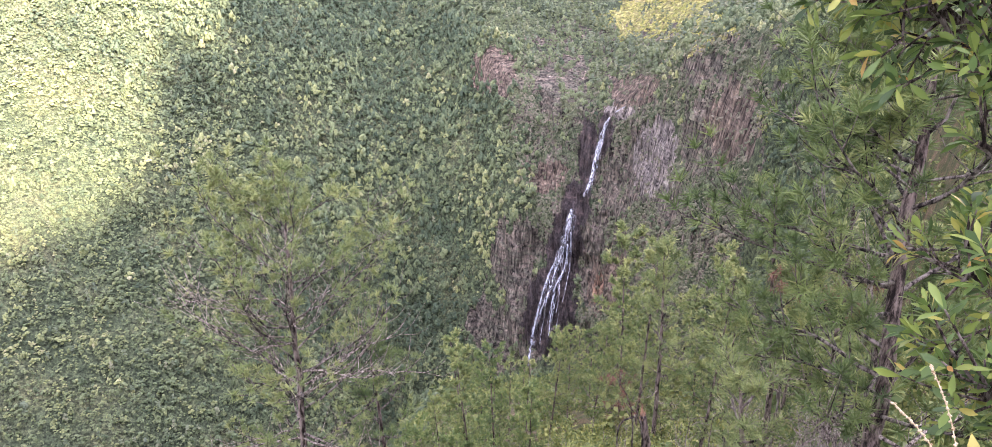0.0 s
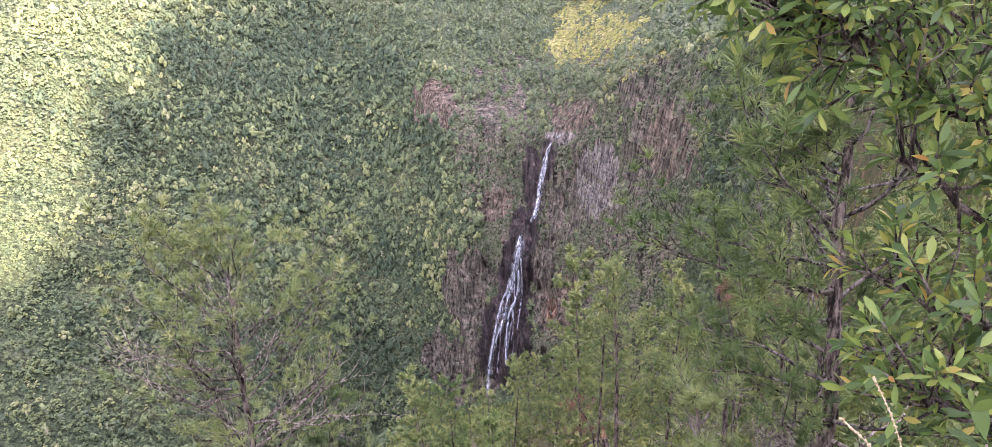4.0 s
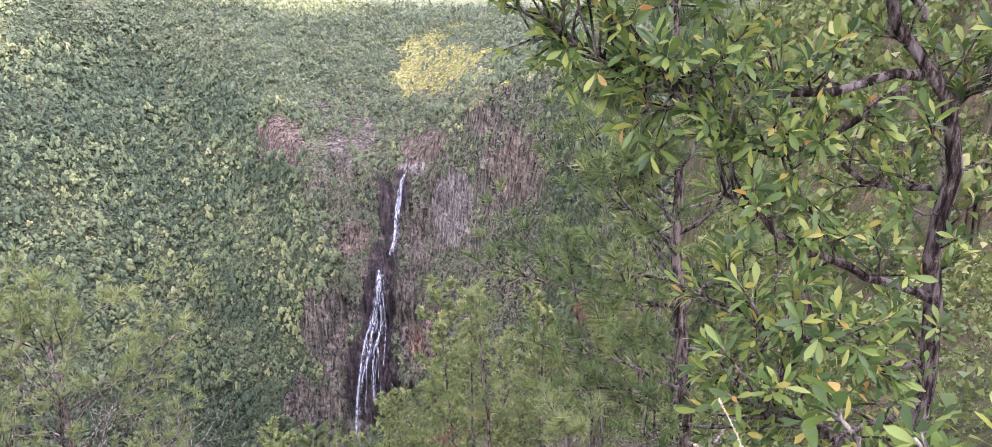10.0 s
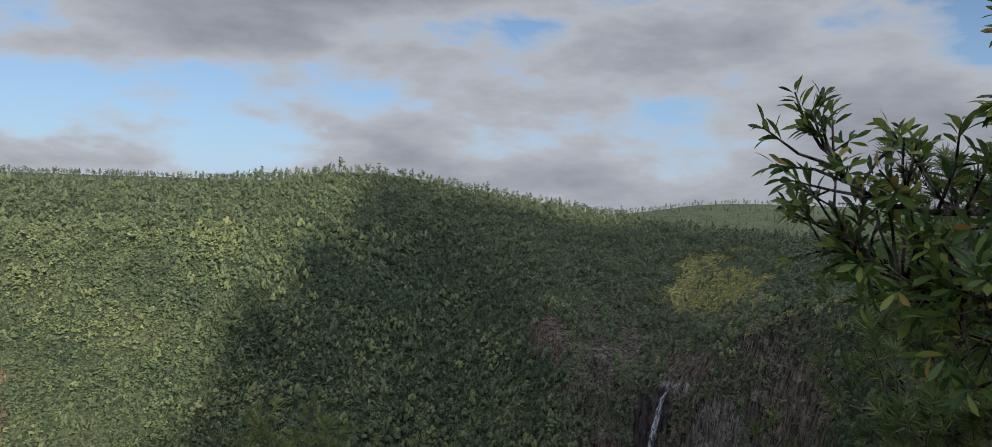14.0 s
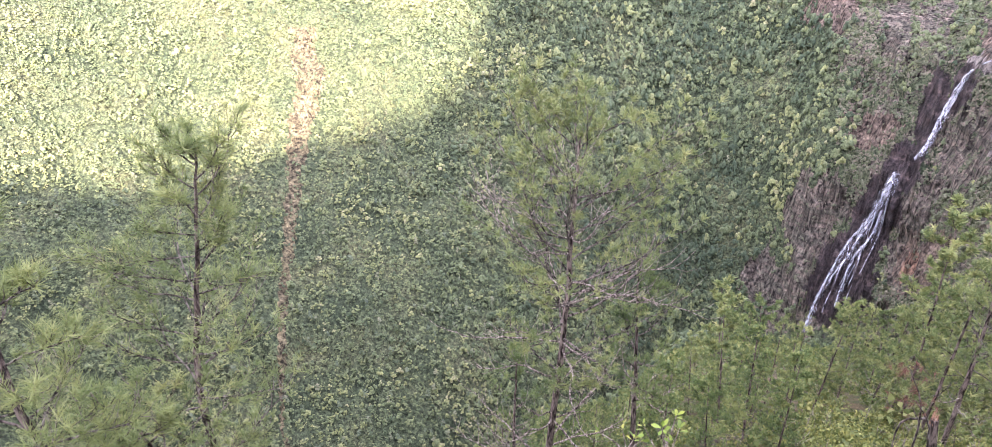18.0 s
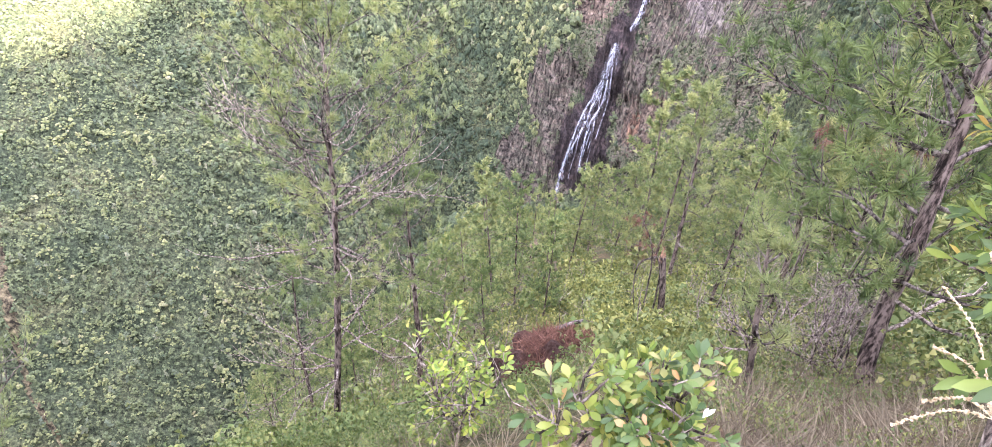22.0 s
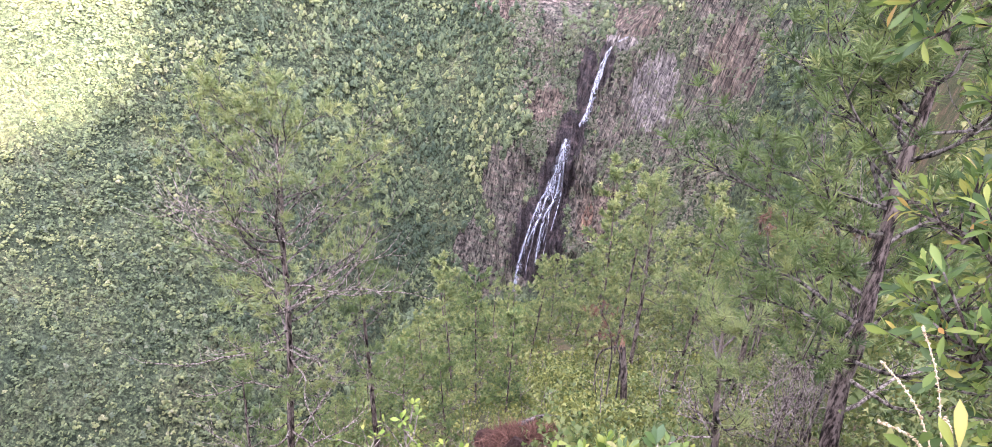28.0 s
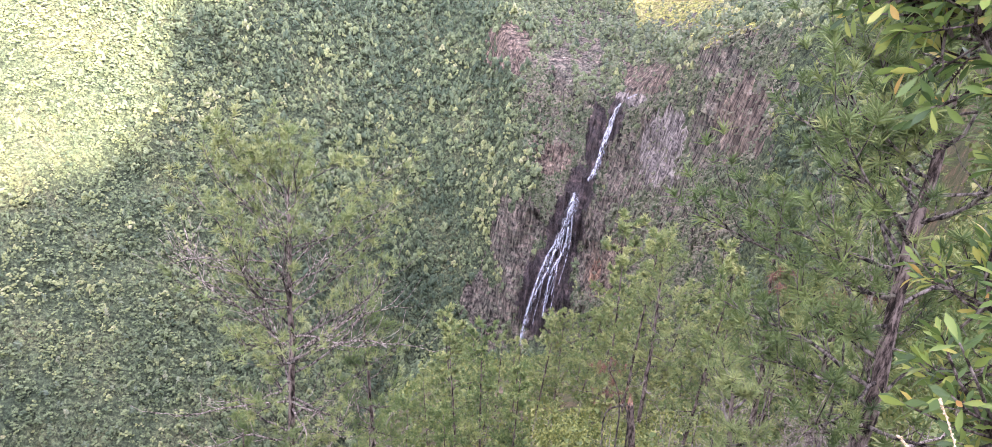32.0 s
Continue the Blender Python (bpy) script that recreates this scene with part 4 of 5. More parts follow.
def pine(base, line, radius, crown_from, n_limbs, reach, tuft_n, needle, seed, mat, label, bare=0, droop=0.0, width=0.005, tufts=9, limb_parts=True, name="pine_tree", top_reach=0.25, group="", lean=None, tones=0.16):
    """A pine: a tapered trunk along line (places from its base to its tip, relative to base), limbs, bare lower limbs and needle tufts. lean: (heading, pull) that draws the limbs to one side."""
    r = np.random.default_rng(seed)
    tree = tagged(new(name), label, "pine tree", group)
    tree.location = base
    path = spline([Vector(p) for p in line], 22)
    wob = radius * 0.5
    path = [p + Vector((r.normal(0, wob), r.normal(0, wob), 0)) * (0.2 if k else 0) for k, p in enumerate(path)]
    bm = bmesh.new()
    tube(bm, path, [radius * ((1 - k / 22) ** 0.75 * 0.93 + 0.05) * (1.25 if k == 0 else 1) for k in range(22)], 9)
    part("trunk", bm, M_bark, tree)
    needles = Tris()
    joined = None if limb_parts else bmesh.new()
    pull = Vector((math.sin(radians(lean[0])), math.cos(radians(lean[0])), 0)) * lean[1] if lean else Vector()
    for k in range(n_limbs + bare):
        dead = k >= n_limbs
        f = crown_from * r.uniform(0.7, 1.75 if bare > 20 else 1.15) if dead else crown_from + (0.985 - crown_from) * (k + r.uniform(0, 0.8)) / n_limbs
        i = min(int(f * 21), 20)
        p = path[i].lerp(path[i + 1], f * 21 - i)
        g = (f - crown_from) / (1 - crown_from)
        ln = reach * (r.uniform(0.5, 1.0) if dead else ((1 - g) ** 0.7 * (1 - top_reach) + top_reach) * r.uniform(0.6, 1.15) * min(1, 0.55 + 2.2 * g))
        a = r.uniform(0, 2 * math.pi) if dead else k * 2.4 + r.normal(0, 0.35)
        up = r.uniform(-0.1, 0.35) - droop + 0.55 * g
        d = (Vector((math.cos(a), math.sin(a), up)) + pull).normalized()
        pts = [p]
        n = 7
        for s in range(n):
            d = (d + Vector((r.normal(0, 0.16), r.normal(0, 0.16), r.normal(0.06, 0.1 if not dead else 0.2)))).normalized()
            pts.append(pts[-1] + d * ln / n)
        rad = max(0.009, radius * (0.21 if not dead else 0.17) * (1 - 0.55 * max(g, 0)) * min(1.2, ln / reach + 0.3))
        bm = bmesh.new() if limb_parts else joined
        tube(bm, pts, [rad * (1 - 0.8 * s / n) + 0.004 for s in range(n + 1)], 5)
        twigs = []
        for s in range(2, n + 1):
            for _ in range(3 if s < n else 2):
                td = (pts[s] - pts[s - 1]).normalized()
                sd = (td + Vector((r.normal(0, 0.7), r.normal(0, 0.7), r.normal(0.25, 0.35)))).normalized()
                tl = ln * r.uniform(0.12, 0.34)
                q = [pts[s], pts[s] + sd * tl * 0.5, pts[s] + sd * tl + Vector((0, 0, tl * 0.3))]
                tube(bm, q, [rad * 0.3 + 0.002, rad * 0.22 + 0.002, 0.003], 3)
                twigs.append((q[2], (q[2] - q[1]).normalized(), q[1]))
        if limb_parts:
            part("limb", bm, M_twig if dead else M_branch, tree, "bare grey dead limb" if dead else "")
        if not dead:
            mood = r.normal(0.5, 0.14)
            for q, td, q0 in (twigs if tufts > 9 else twigs[:: 2]):
                tone = float(np.clip(mood + r.normal(0, tones), 0, 1))
                needles.tuft(q, td + Vector((0, 0, 0.35)), needle, tuft_n, width, r, tone)
                if r.uniform() < 0.5:
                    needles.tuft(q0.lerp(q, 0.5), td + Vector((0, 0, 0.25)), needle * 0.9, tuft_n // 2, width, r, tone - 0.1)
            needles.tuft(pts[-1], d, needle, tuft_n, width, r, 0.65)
    if joined is not None:
        ob = part("limbs", joined, M_branch, tree)
        ob["kind"] = "stuff"
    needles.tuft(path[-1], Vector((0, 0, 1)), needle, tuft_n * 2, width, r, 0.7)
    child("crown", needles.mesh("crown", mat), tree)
    return tree


LOW, UP, LEFT = (-0.035, 0.08, 0.01), (0.03, 0.06, 0.09), (-0.02, -0.09, 0.015)


def rel(places):
    return [tuple(p - places[0]) for p in places]


def near_pines():
    # tall open pine with a dead, twiggy middle
    line = [spot(-24.0, 13.0, 0.3), at(-23.1, -53.3, 21.0), at(-20.5, -41.8, 16.8), at(-19.5, -32, 14.7), at(-18.9, -23.2, 13.7)]
    pine(line[0], rel(line), 0.125, 0.46, 36, 3.2, 30, 0.2, 101, M_needle_young, "tall open pine with bare grey lower limbs on the gorge edge", 34, -0.05, 0.0085, 10, top_reach=0.5)
    # slim young pine with long soft needles
    line = [spot(-58.5, 9.5, 0.3), at(-58.2, -41, 12.2), at(-55.2, -31, 10.6), at(-52.2, -21.2, 9.8)]
    pine(line[0], rel(line), 0.075, 0.2, 38, 2.1, 16, 0.22, 102, M_needle_young, "slim young pine with long soft needles on the slope", 7, 0.0, 0.0055, 10, top_reach=0.24)
    # leaning pine beside the dry grass
    line = [at(38.4, -45.6, 12.2, LOW), at(37.5, -42.5, 11.8, LOW), at(36.3, -38.5, 11.4, LOW), at(35.7, -32.5, 10.9, LOW), at(34.4, -23.5, 10.3, LOW), at(33.9, -17, 10.0, LOW), at(33.2, -8, 10.0, LOW), at(32.4, 1.5, 10.3, LOW)]
    pine(line[0], rel(line), 0.155, 0.34, 50, 3.0, 36, 0.24, 103, M_needle, "leaning dark-barked pine rooted among dry grass", 5, 0.0, 0.0088, 12, top_reach=0.32, lean=(-58, 0.5), tones=0.25)
    # straight slender pine further down
    line = [spot(27.0, 18.5, 0.3), at(26.6, -35.5, 22.6), at(25.4, -30, 21.3), at(24.2, -20.8, 19.8)]
    pine(line[0], rel(line), 0.11, 0.42, 24, 2.0, 26, 0.27, 104, M_needle, "straight slender pine on the wooded slope", 6, 0.0, 0.008, 9)
    # thin pine beside the tall one
    line = [spot(-12.0, 14.0, 0.3), at(-12.0, -47, 20.4), at(-12.3, -42, 19.0), at(-12.8, -34.0, 17.5)]
    pine(line[0], rel(line), 0.10, 0.55, 16, 1.5, 26, 0.27, 105, M_needle, "thin pine standing close to a taller one", 6, 0.0, 0.007, 8)
    line = [spot(-26.0, 15.0, 0.3), at(-26.0, -48, 22.4), at(-25.2, -41.0, 20.0)]
    pine(line[0], rel(line), 0.075, 0.5, 12, 1.1, 22, 0.25, 106, M_needle, "thin pine half hidden by a taller one", 5, 0.0, 0.007, 7)
    # low dark pine at the left end of the slope
    line = [spot(-70.0, 7.0, 0.3), at(-70.5, -42, 9.4), at(-71, -35, 8.4), at(-69.6, -24.5, 8.0)]
    pine(line[0], rel(line), 0.08, 0.2, 34, 2.0, 24, 0.2, 107, M_needle_young, "bushy low pine with dark green needles", 3, 0.1, 0.004, 10, top_reach=0.15)
    line = [spot(-63.0, 8.4, 0.3), at(-63, -45, 10.6), at(-64, -39.0, 9.6)]
    pine(line[0], rel(line), 0.06, 0.2, 26, 1.6, 26, 0.18, 117, M_needle_young, "short spreading pine below the lookout", 3, 0.1, 0.0055, 9)
    # knee-high to head-high young pine
    line = [spot(27.8, 5.4, 0.2), at(26.2, -42, 7.1, LOW), at(24.4, -35.5, 6.6, LOW)]
    pine(line[0], rel(line), 0.045, 0.35, 13, 0.75, 22, 0.14, 108, M_needle_young, "spindly young pine with pale green tufts", 4, 0.0, 0.004, 5, name="young_pine")
    # bright young pine
    line = [spot(16.5, 27.0, 0.3), at(16.2, -34, 32.5), at(15.6, -26.4, 30.2)]
    pine(line[0], rel(line), 0.12, 0.35, 26, 2.3, 26, 0.28, 109, M_needle_young, "rounded pine with bright yellow-green needles", 3, -0.1, 0.011, 9)


near_pines()


def slope_pines():
    """The pines that stand in ranks down the near slope: a few models, copied."""
    r = np.random.default_rng(23)
    models = []
    for k in range(6):
        h = 8.5 + 0.6 * k
        lean = r.normal(0, 0.35, 2)
        line = [(0, 0, 0), (lean[0] * 0.4, lean[1] * 0.4, h * 0.4), (lean[0], lean[1], h)]
        models.append((h, pine(Vector((0, 0, 0)), line, 0.07 + 0.006 * k, 0.2 + 0.05 * (k % 3), 24, 1.7 + 0.12 * k, 9, 0.24, 200 + k, M_needle_young if k % 2 else M_needle,
                               "slender green pine among others on the steep slope", 5, 0.0, 0.036, 10, True, group="pines of the near slope", tones=0.28)))
    used, placed = set(), []
    tries = 0
    while len(placed) < 125 and tries < 6000:
        tries += 1
        az, q = r.uniform(-34, 34), r.uniform(0, 1)
        rad = 17 + 75 * q ** 1.5
        top = np.interp(az, [-34, -20, -8, -3, 3, 8, 12, 16, 20, 25, 34], [-49, -46, -41, -35.5, -36.5, -34, -29, -26, -25, -22.5, -17])
        p = spot(az, rad, 0.4)
        h = rad * math.tan(radians(top)) - p.z - r.uniform(0, 2.5)
        if h < 4.5:
            continue
        h = min(h, r.uniform(8, 13))
        if any((p - o).length < 2.6 + 0.02 * rad for o in placed) or (9 < az < 21 and rad < 28) or (22 < az < 29 and rad < 21):
            continue
        k = int(r.integers(6))
        m = Matrix.Translation(p) @ Matrix.Rotation(r.uniform(0, 6.28), 4, "Z") @ Matrix.Scale(h / models[k][0], 4)
        if k in used:
            copy_thing(models[k][1], m)
        else:
            models[k][1].matrix_basis = m
            used.add(k)
        placed.append(p)


slope_pines()


M_bright = foliage("bright_bush", [(0.0, (0.06, 0.09, 0.03)), (0.45, (0.17, 0.21, 0.06)), (1.0, (0.38, 0.37, 0.11))], 0.75, 0.5, 0.3)


def shrubs():
    """Undergrowth of the near slope and of the hillside behind the broad-leaved tree."""
    r = np.random.default_rng(31)
    kinds = [crown_template(80 + s, 150, 12, 0.9, 0.088) for s in range(6)]
    pts, size = [], []
    fine_kinds = [crown_template(90 + s, 190, 16, 0.9, 0.047) for s in range(4)]
    for _ in range(1300):
        az = r.uniform(-66, 62)
        rad = 5.5 + 60 * r.uniform(0, 1) ** 1.6
        if 31 < az < 42 and rad < 9.5 and r.uniform() < 0.92:
            continue
        if (2 < az < 11 and rad < 12) or (13 < az < 19.5 and 9 < rad < 18 and r.uniform() < 0.45):
            continue
        pts.append(tuple(spot(az, rad, 0.25)))
        size.append(np.clip(r.lognormal(-0.45, 0.35) * (0.6 + rad / 36), 0.25, 2.6) * (1.3 if az > 40 and rad > 9 else 1))
    for _ in range(620):                                  # a close cover of small shrubs just under the lookout
        az, rad = r.uniform(-72, 46), r.uniform(3.2, 10)
        if (1 < az < 11 and rad > 7.5) or (az > 24 and r.uniform() < 0.4):
            continue
        pts.append(tuple(spot(az, rad, 0.1)))
        size.append(r.uniform(0.22, 0.42) * (0.6 + rad / 12))
    pts = np.array(pts)
    az = np.degrees(np.arctan2(pts[:, 0], pts[:, 1]))
    tone = np.clip(0.42 + 0.3 * fractal(pts[:, 0] / 6, pts[:, 1] / 6, pts[:, 2] / 6, 47) + r.normal(0, 0.15, len(pts)) + np.where(az > 5, 0.14, 0), 0, 1)
    size = np.array(size)
    close = np.hypot(pts[:, 0], pts[:, 1]) < 15
    near = plant(fine_kinds, pts[close], size[close], r.uniform(0.8, 1.4, close.sum()), tone[close], r)
    stuff("low_shrubs", near, M_shrub, "low green shrubs on the slope just below the lookout", "shrub")
    far = ~close
    arr = plant(kinds, pts[far], size[far], r.uniform(0.8, 1.5, far.sum()), tone[far], r)
    # bright low bushes round the snapped trunk and thin leafless stems between them
    yp, ys = [], []
    for _ in range(760):
        az, rad = r.normal(13, 8), r.uniform(9.5, 34)
        if (2 < az < 10.5 and rad < 12.5) or az < -12:
            continue
        yp.append(tuple(spot(az, rad, 0.1)))
        ys.append(r.uniform(0.3, 0.75) * (0.75 + rad / 40))
    yp, ys = np.array(yp), np.array(ys)
    stuff("bright_bushes", plant(kinds, yp, ys, r.uniform(0.8, 1.5, len(yp)), np.clip(r.normal(0.45, 0.25, len(yp)), 0, 1), r), M_bright, "yellow-green low bushes covering the slope under the pines", "shrub")
    bm = bmesh.new()
    for _ in range(170):
        az, rad = r.uniform(-32, 33), r.uniform(9.5, 32)
        if 2 < az < 10.5 and rad < 12.5:
            continue
        p = spot(az, rad, 0.1)
        h = r.uniform(0.9, 2.6)
        q = p + Vector((r.normal(0, 0.12) * h, r.normal(0, 0.12) * h, h))
        tube(bm, spline([p, p.lerp(q, 0.5) + Vector((r.normal(0, 0.1), r.normal(0, 0.1), 0)), q], 6), [0.022, 0.019, 0.016, 0.012, 0.008, 0.004], 4)
        for k in range(5):
            b = p.lerp(q, r.uniform(0.35, 0.9))
            d = Vector((r.normal(0, 1), r.normal(0, 1), r.uniform(0.2, 1))).normalized() * h * r.uniform(0.12, 0.3)
            tube(bm, [b, b + d * 0.5, b + d + Vector((0, 0, 0.06))], [0.009, 0.007, 0.003], 3)
    me = bpy.data.meshes.new("bare_saplings")
    bm.to_mesh(me)
    bm.free()
    me.materials.append(M_twig)
    tagged(new("bare_saplings", me), "thin grey leafless saplings among the slope undergrowth", "saplings", kind="stuff")
    stuff("undergrowth", arr, M_shrub, "mixed green undergrowth covering the steep near slope", "undergrowth")


shrubs()

# ---- the broad-leaved tree beside the lookout ----
def leaf_mesh(name, mats, n=4, fold=0.12, curl=0.18):
    """One obovate leaf of unit length along +x, folded along its midrib and curled down."""
    vs, fs = [], []
    prof = [0.06, 0.5, 0.92, 0.86, 0.08]
    for k in range(n + 1):
        x = k / n
        w = 0.165 * np.interp(x, [0, 0.25, 0.55, 0.8, 1], prof)
        z = -curl * x * x
        vs += [(x, -w, z + fold * w * 2), (x, 0, z), (x, w, z + fold * w * 2)]
    for k in range(n):
        a = 3 * k
        fs += [(a, a + 3, a + 4, a + 1), (a + 1, a + 4, a + 5, a + 2)]
    return np.array(vs), np.array(fs)


LEAF_V, LEAF_F = leaf_mesh("leaf", None)


def leaf_frames(p, d, n, length, r, openness=1.0):
    """Matrices for a whorl of n leaves at p round the direction d."""
    d = Vector(d).normalized()
    u = d.orthogonal().normalized()
    v = d.cross(u)
    out = []
    for k in range(n):
        a = 2.4 * k + r.normal(0, 0.2)
        tilt = r.uniform(0.35, 1.15) * openness
        x = (d * math.cos(tilt) + (u * math.cos(a) + v * math.sin(a)) * math.sin(tilt)).normalized()
        x = (x + Vector((0, 0, r.normal(-0.05, 0.12)))).normalized()
        y = d.cross(x)
        y = y.normalized() if y.length > 1e-3 else u
        z = x.cross(y)
        if z.z < 0:
            y, z = -y, -z
        s = length * r.uniform(0.65, 1.15)
        m = Matrix((x * s, y * s * r.uniform(0.8, 1.15), z * s)).transposed().to_4x4()
        m.translation = Vector(p) - d * 0.012 * k * (length / 0.1) + x * 0.01
        out.append(m)
    return out


LEAF_MESHES = {}


def single_leaf(mat):
    if mat.name not in LEAF_MESHES:
        LEAF_MESHES[mat.name] = mesh_from("leaf", LEAF_V, LEAF_F, [mat], None, None, True)
    return LEAF_MESHES[mat.name]


def dress(tree, frames, singles, mat_one, mat_many, name="foliage", seed=1):
    """Leaves of a plant: the nearest ones single, the rest in one mesh."""
    r = np.random.default_rng(seed)
    frames = sorted(frames, key=lambda m: m.translation.length)
    for m in frames[:singles]:
        ob = new("leaf", single_leaf(mat_one))
        ob.parent = tree
        ob.matrix_basis = m
    rest = frames[singles:]
    if rest:
        V = np.array([[tuple(m @ Vector(v)) for v in LEAF_V] for m in rest]).reshape(-1, 3)
        F = (LEAF_F[None] + (np.arange(len(rest)) * len(LEAF_V))[:, None, None]).reshape(-1, 4)
        me = mesh_from(name, V, F, [mat_many], None, np.repeat(r.uniform(0, 1, len(rest)), len(LEAF_F)), True)
        ob = child(name, me, tree)
        ob["kind"] = "stuff"


def grow(tree, limbs, radii, twigs, twig_len, leaf, per, seed, outward=None, mat=None):
    """Limbs along given lines, with twigs along them; returns leaf frames. outward: (heading, elevation) spread of the twigs."""
    r = np.random.default_rng(seed)
    frames = []
    for line, (ra, rb_), nt_ in zip(limbs, radii, twigs):
        pts = spline([Vector(p) for p in line], 16)
        pts = [p + Vector(r.normal(0, 0.012, 3)) for p in pts]
        bm = bmesh.new()
        tube(bm, pts, [ra + (rb_ - ra) * k / 15 for k in range(16)], 7)
        for k in range(nt_):
            f = 0.12 + 0.88 * (k + r.uniform(0, 1)) / nt_
            i = min(int(f * 15), 14)
            p = pts[i].lerp(pts[i + 1], f * 15 - i)
            d = (pts[i + 1] - pts[i]).normalized()
            d = (d * 0.55 + Vector(r.normal(0, 0.58, 3)) + Vector((0, 0, 0.42))).normalized()
            ln = twig_len * r.uniform(0.45, 1.25)
            q1 = p + d * ln * 0.5
            d2 = (d + Vector(r.normal(0, 0.25, 3)) + Vector((0, 0, 0.3))).normalized()
            q2 = q1 + d2 * ln * 0.5
            tube(bm, [p, q1, q2], [0.0065, 0.005, 0.003], 4)
            frames += leaf_frames(q2, d2, per, leaf, r)
            if r.uniform() < 0.7:
                d3 = (d + Vector(r.normal(0, 0.6, 3))).normalized()
                q3 = q1 + d3 * ln * 0.45
                tube(bm, [q1, q3], [0.004, 0.0025], 4)
                frames += leaf_frames(q3, d3, per - 1, leaf * 0.9, r)
        part("limb", bm, mat or M_twig, tree)
    return frames


def lookout_tree():
    tree = tagged(new("broadleaf_tree"), "broad-leaved small tree with whorled glossy leaves and pale twisted limbs", "tree")
    P = lambda *q: [at(*k, UP) for k in q]
    limbs = [P((55, -37, 4.1), (53.5, -25, 3.6), (53, -17, 3.4), (51.8, -10, 3.3), (48, -3.6, 3.2), (45, 5, 3.0), (41, 12, 2.9)),
             P((51.8, -10, 3.3), (55, -5, 3.3), (58, 4, 3.3)),
             P((53.3, -23, 3.5), (47.8, -21.8, 3.2), (43, -20.5, 3.0), (39.5, -18.2, 2.9), (37.2, -17.0, 2.9)),
             P((50, -7, 3.25), (39.3, -9.6, 3.0), (32.6, -8.6, 2.9), (27, -6.5, 2.8), (22.5, -4, 2.8)),
             P((47, -1.5, 3.15), (38, 0, 2.9), (31, -1.5, 2.8), (25, -1, 2.7), (20.5, 3, 2.7)),
             P((45, 4, 3.0), (39, 6, 2.8), (34, 8.5, 2.7)),
             P((53.6, -28, 3.6), (48, -28, 3.1), (42, -27, 2.9), (38, -26, 2.9)),
             P((49, -8, 3.2), (43, -13, 3.0), (37, -13, 2.9), (32, -8, 2.8)),
             P((53, -15, 3.4), (47, -15, 3.6), (42, -10, 3.8), (36, -4, 3.8)),
             P((48, -4, 3.2), (46, 1, 3.6), (42, 5, 3.9), (36, 6, 3.9)),
             P((54, -30, 3.7), (50, -33, 3.2), (45, -34, 2.9), (42, -33, 2.8)),
             P((50, -4, 3.25), (45, 1.5, 3.3), (39, 2.5, 3.2), (33, 1.5, 3.1)),
             P((49, -2, 3.2), (48, 6, 3.2), (43, 10, 3.1), (38, 11.5, 3.0))]
    radii = [(0.043, 0.015), (0.02, 0.009), (0.022, 0.009), (0.022, 0.007), (0.019, 0.006), (0.014, 0.006), (0.018, 0.007), (0.016, 0.007), (0.016, 0.007), (0.014, 0.007), (0.015, 0.007), (0.014, 0.006), (0.014, 0.006)]
    twigs = [30, 24, 22, 62, 30, 36, 36, 32, 34, 34, 36, 12, 10]
    frames = grow(tree, limbs, radii, twigs, 0.31, 0.084, 10, 301, None, M_lichen)
    dress(tree, frames, 300, M_leaf_one, M_leaf)


lookout_tree()


def shrub(name, label, category, foot, tips, stem, twigs, twig_len, leaf, per, seed, mat_one, mat_many, singles=200):
    """A small leafy shrub with several stems from one foot to the places given."""
    tree = tagged(new(name), label, category)
    limbs = [[foot + Vector((0.03 * i, 0, -0.05)), foot.lerp(t, 0.5) + Vector((0, 0, 0.06)), t] for i, t in enumerate(tips)]
    frames = grow(tree, limbs, [(stem, stem * 0.45)] * len(tips), [twigs] * len(tips), twig_len, leaf, per, seed)
    frames = [m @ Matrix.Diagonal((1, 1.55, 1, 1)) for m in frames]                        # broader, blunter leaves than the tree's
    dress(tree, frames, singles, mat_one, mat_many, seed=seed)
    return tree


M_yellow_one = foliage("yellow_green_leaf_single", [(0.0, (0.11, 0.19, 0.03)), (0.6, (0.215, 0.30, 0.045)), (1.0, (0.35, 0.38, 0.07))], 0.0, 0.35, 0.3, False)
shrub("sapling", "yellow-green broad-leaved sapling with bare grey stems", "sapling", spot(-8, 3.6), [at(-12.5, -50, 4.9, LOW), at(-8.5, -48.2, 4.9, LOW), at(-4, -50.5, 4.8, LOW), at(-1, -52, 4.7, LOW), at(-10, -53, 4.7, LOW), at(-5, -54, 4.6, LOW)], 0.012, 17, 0.30, 0.058, 6, 311, M_yellow_one, M_leaf_yellow)
leafy_shrub = shrub("leafy_shrub", "leafy shrub with thick green and orange-tipped leaves", "shrub", spot(18, 1.9), [at(13.5, -50.5, 2.7, LOW), at(17.5, -50, 2.6, LOW), at(21.5, -49, 2.6, LOW), at(23.5, -52, 2.6, LOW), at(15, -54, 2.6, LOW), at(19, -54, 2.5, LOW), at(9.5, -53.5, 2.6, LOW), at(5.5, -55, 2.6, LOW)], 0.010, 18, 0.17, 0.060, 8, 312, M_leaf_pale, M_leaf_yellow, 300)
M_petal, _nt, _p = material("white_petal", 0.6, 0.3)
_p.inputs["Base Color"].default_value = (0.78, 0.78, 0.74, 1)
